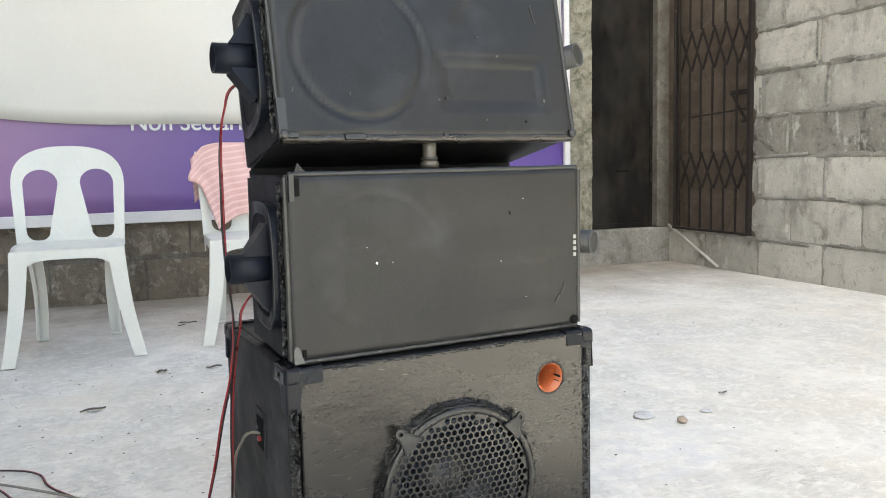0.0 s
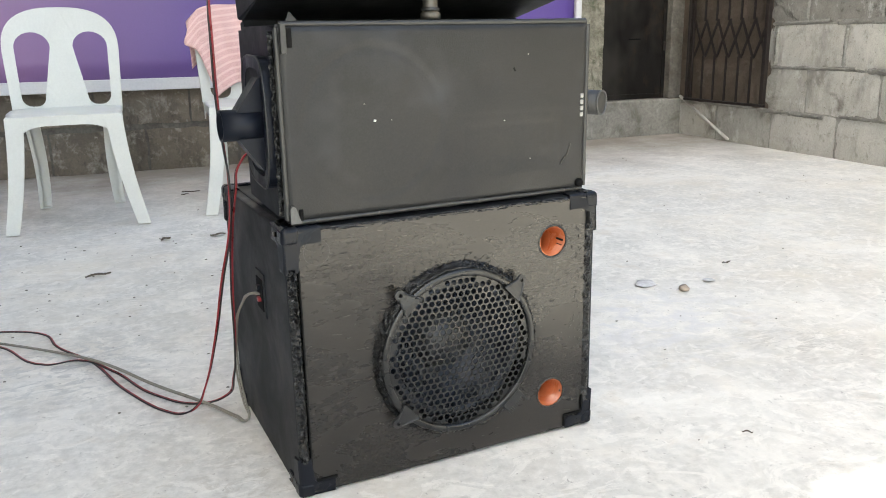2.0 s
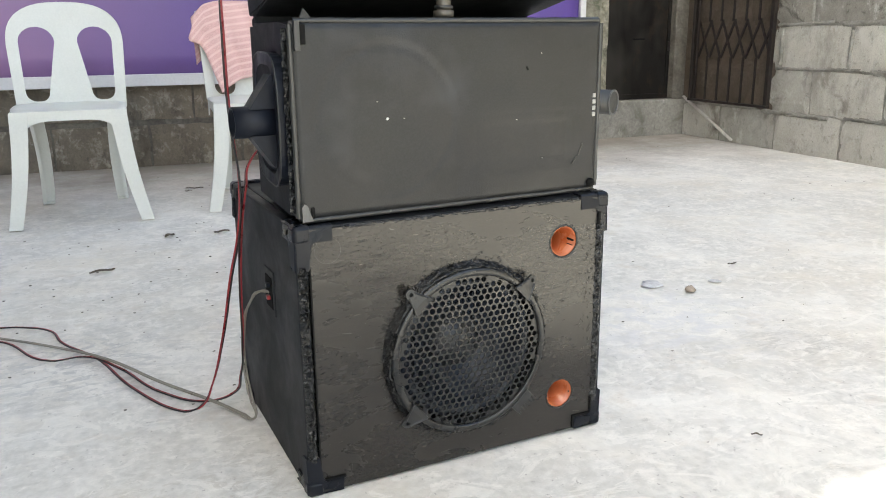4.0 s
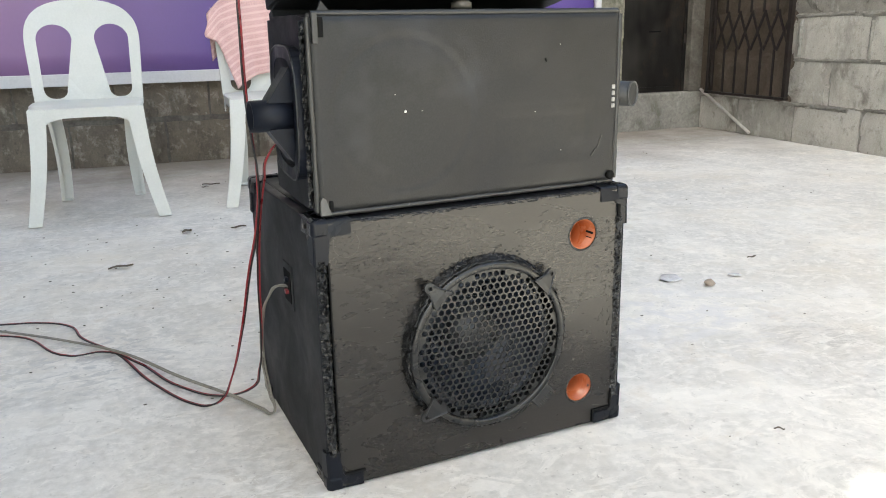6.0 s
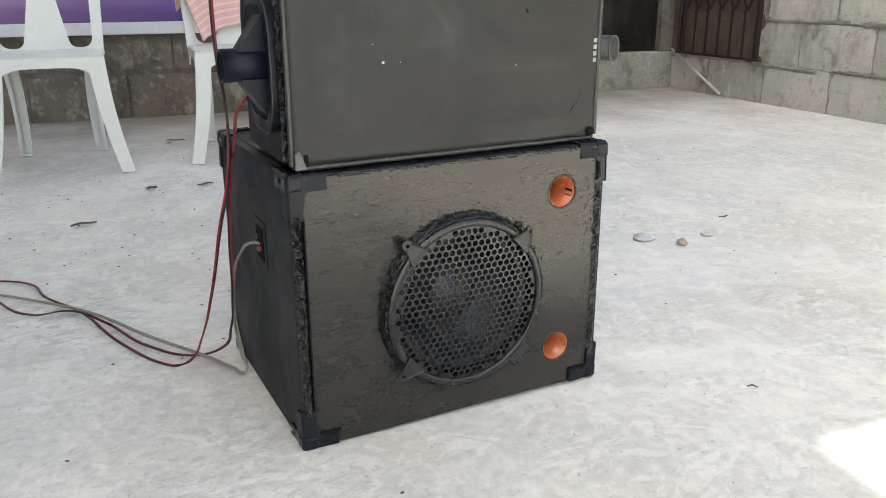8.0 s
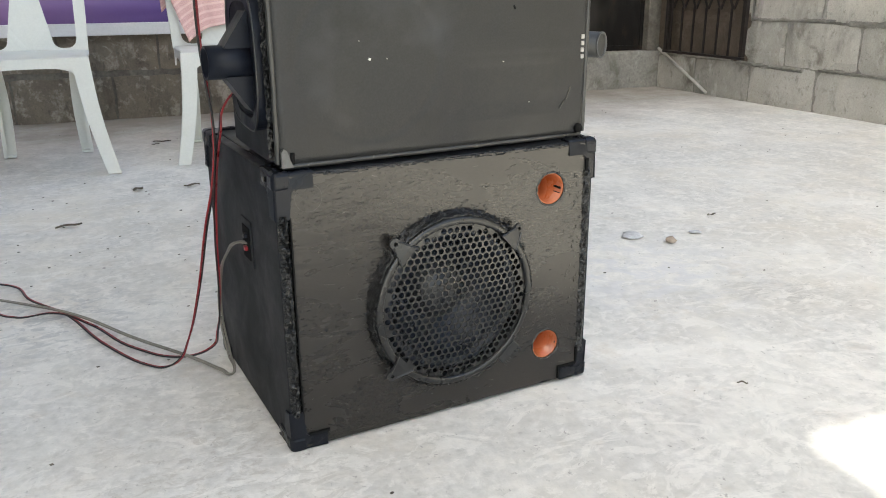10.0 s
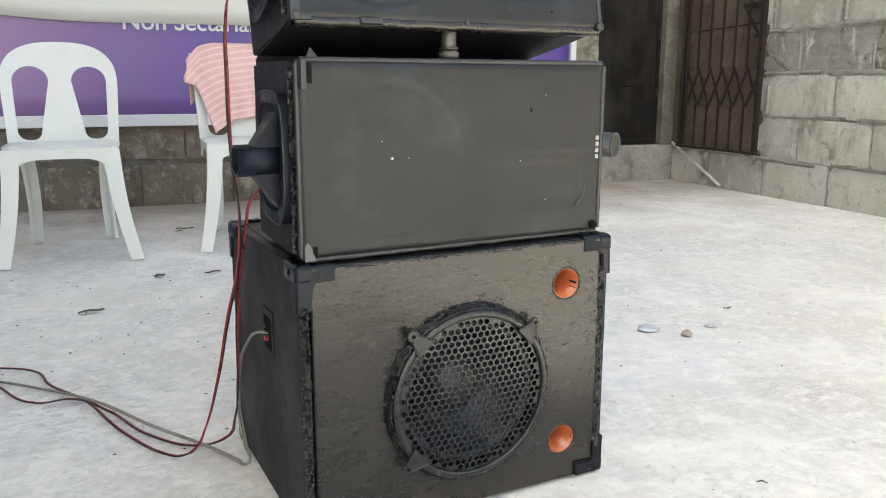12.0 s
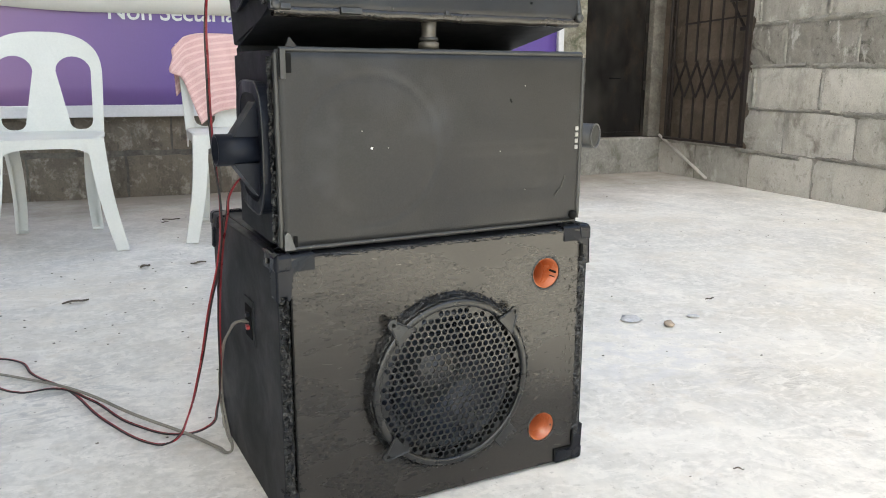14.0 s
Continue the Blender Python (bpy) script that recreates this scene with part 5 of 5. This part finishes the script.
# ---- cables ----
def twin(name, pts, mats, r, gap, label, part_names):
    """Two-core cable: both cores run side by side and roll over one another."""
    cab = thing(name, pose(0, 0, 0), label, "cable", "speaker cables")
    for s, mt, pn in ((-1, mats[0], part_names[0]), (1, mats[1], part_names[1])):
        pp = []
        for i, q in enumerate(pts):
            d = Vector(pts[min(i + 1, len(pts) - 1)]) - Vector(pts[max(i - 1, 0)])
            side = Vector((-d.y, d.x, 0)) if abs(d.z) < 0.6 * d.length else Vector((math.cos(i * 0.7), math.sin(i * 0.7), 0))
            pp.append(Vector(q) + side.normalized() * gap * s)
        wire(pn, pp, r, mt, cab)
    return cab


twin("speaker_cable", [(0.436, 0.792, 0.735), (0.405, 0.788, 0.732), (0.392, 0.800, 0.700), (0.387, 0.822, 0.655), (0.386, 0.826, 0.595), (0.386, 0.825, 0.505), (0.388, 0.812, 0.455), (0.390, 0.800, 0.412), (0.388, 0.838, 0.327), (0.375, 0.872, 0.250),
     (0.357, 0.905, 0.140), (0.336, 0.930, 0.055), (0.320, 0.945, 0.018), (0.300, 0.955, 0.006), (0.283, 0.968, 0.004), (0.214, 1.084, 0.004), (0.145, 1.258, 0.006), (0.078, 1.371, 0.004), (0.045, 1.461, 0.004), (-0.019, 1.507, 0.004), (-0.064, 1.519, 0.004), (-0.45, 1.60, 0.004)],
     (red_wire, black_wire), 0.0015, 0.0014, "thin red and black twin speaker cable hanging down to the floor", ("red_core", "black_core"))
twin("speaker_cable", [(0.438, 0.790, 0.440), (0.420, 0.772, 0.450), (0.405, 0.765, 0.440), (0.398, 0.800, 0.396), (0.392, 0.850, 0.322), (0.388, 0.880, 0.230), (0.386, 0.894, 0.134), (0.382, 0.918, 0.075), (0.366, 0.975, 0.014), (0.329, 0.985, 0.005), (0.260, 1.048, 0.005), (0.186, 1.188, 0.007),
     (0.125, 1.263, 0.009), (0.065, 1.278, 0.004), (-0.052, 1.434, 0.004), (-0.45, 1.52, 0.004)], (red_wire, black_wire), 0.0015, 0.0014, "thin red and black twin speaker cable lying across the concrete", ("red_core", "black_core"))
twin("pale_cable", [(0.421, 0.786, 0.246), (0.408, 0.805, 0.243), (0.398, 0.850, 0.215), (0.391, 0.900, 0.164), (0.389, 0.925, 0.085), (0.394, 0.905, 0.030), (0.397, 0.890, 0.010), (0.393, 0.889, 0.006), (0.380, 0.909, 0.006), (0.345, 0.964, 0.008), (0.261, 1.077, 0.011), (0.165, 1.225, 0.013), (0.058, 1.357, 0.005), (-0.055, 1.456, 0.004), (-0.45, 1.75, 0.004)],
     (pale_wire, pale_wire), 0.0017, 0.0019, "dusty clear twin speaker cable from the subwoofer terminal", ("core", "core"))

# ---- litter on the ground ----
def pebble(name, x, y, sx, sy, sz, material, label, cat, seed):
    bm = bmesh.new()
    bmesh.ops.create_icosphere(bm, subdivisions=2, radius=1.0)
    for v in bm.verts:
        k = 1 + 0.35 * noise.noise(v.co * 1.6 + Vector((seed, 0, 0)))
        v.co = Vector((v.co.x * sx * k, v.co.y * sy * k, max(v.co.z * sz * k, -sz * 0.4)))
    solid(name, bm, material, label, cat, m=pose(x, y, sz * 0.3, 0, 0, seed * 47), smooth=True)
pebble("stone", 1.400, 1.262, 0.032, 0.024, 0.0035, stone_mat, "flat grey stone flake on the concrete", "stone", 1)
pebble("stone", 1.456, 1.188, 0.013, 0.012, 0.010, tan_stone, "small tan stone on the concrete", "stone", 2)
pebble("stone", 1.559, 1.225, 0.018, 0.010, 0.003, stone_mat, "flat grey stone flake on the concrete", "stone", 3)
def dry_leaf(x, y, ln, wd, turn, seed):
    bm = bmesh.new()
    rows = []
    for i in range(9):
        s = i / 8
        w = wd * math.sin(math.pi * min(max(s, 0.04), 0.96)) ** 0.7
        z = 0.003 + 0.003 * abs(math.sin(s * 4 + seed))
        rows.append([bm.verts.new((ln * (s - 0.5), q * w, z + abs(q) * wd * 0.35)) for q in (-1, 0, 1)])
    for a, b in zip(rows, rows[1:]):
        for k in range(2):
            bm.faces.new((a[k], a[k + 1], b[k + 1], b[k]))
    ext = bmesh.ops.extrude_face_region(bm, geom=bm.faces[:])["geom"]
    for v in ext:
        if isinstance(v, bmesh.types.BMVert):
            v.co.z -= 0.001
    solid("dry_leaf", bm, leaf_mat, "curled dry brown leaf on the concrete", "leaf", group="dry leaves", m=pose(x, y, -0.001, 0, 0, turn))
for k, (x, y, ln, wd, tn) in enumerate(((0.134, 1.900, 0.064, 0.008, 12), (0.442, 3.060, 0.070, 0.007, -8), (0.472, 2.236, 0.050, 0.008, 15), (0.316, 2.245, 0.034, 0.011, 30), (1.694, 1.327, 0.030, 0.004, 5), (0.415, 3.010, 0.03, 0.004, 20), (1.101, 0.558, 0.016, 0.002, -35))):
    dry_leaf(x, y, ln, wd, tn, k)
bm = bmesh.new()
rnd = random.Random(77)
for k in range(210):
    x, y = (rnd.uniform(-0.6, 3.2), rnd.uniform(0.25, 3.6)) if k < 120 else (rnd.gauss(0.2, 0.35), rnd.gauss(1.7, 0.45))
    if 0.38 < x < 0.95 and 0.55 < y < 1.1:
        continue
    r = rnd.uniform(0.0009, 0.0025)
    made = bmesh.ops.create_icosphere(bm, subdivisions=1, radius=r, matrix=pose(x, y, r * 0.1))["verts"]
    for v in made:
        v.co.x += (v.co.x - x) * rnd.uniform(0, 1.2)
        v.co.z = max(v.co.z * 0.6, -0.002)
solid("grit", bm, grit_mat, "dark crumbs and grit strewn over the concrete", "grit", "stuff")
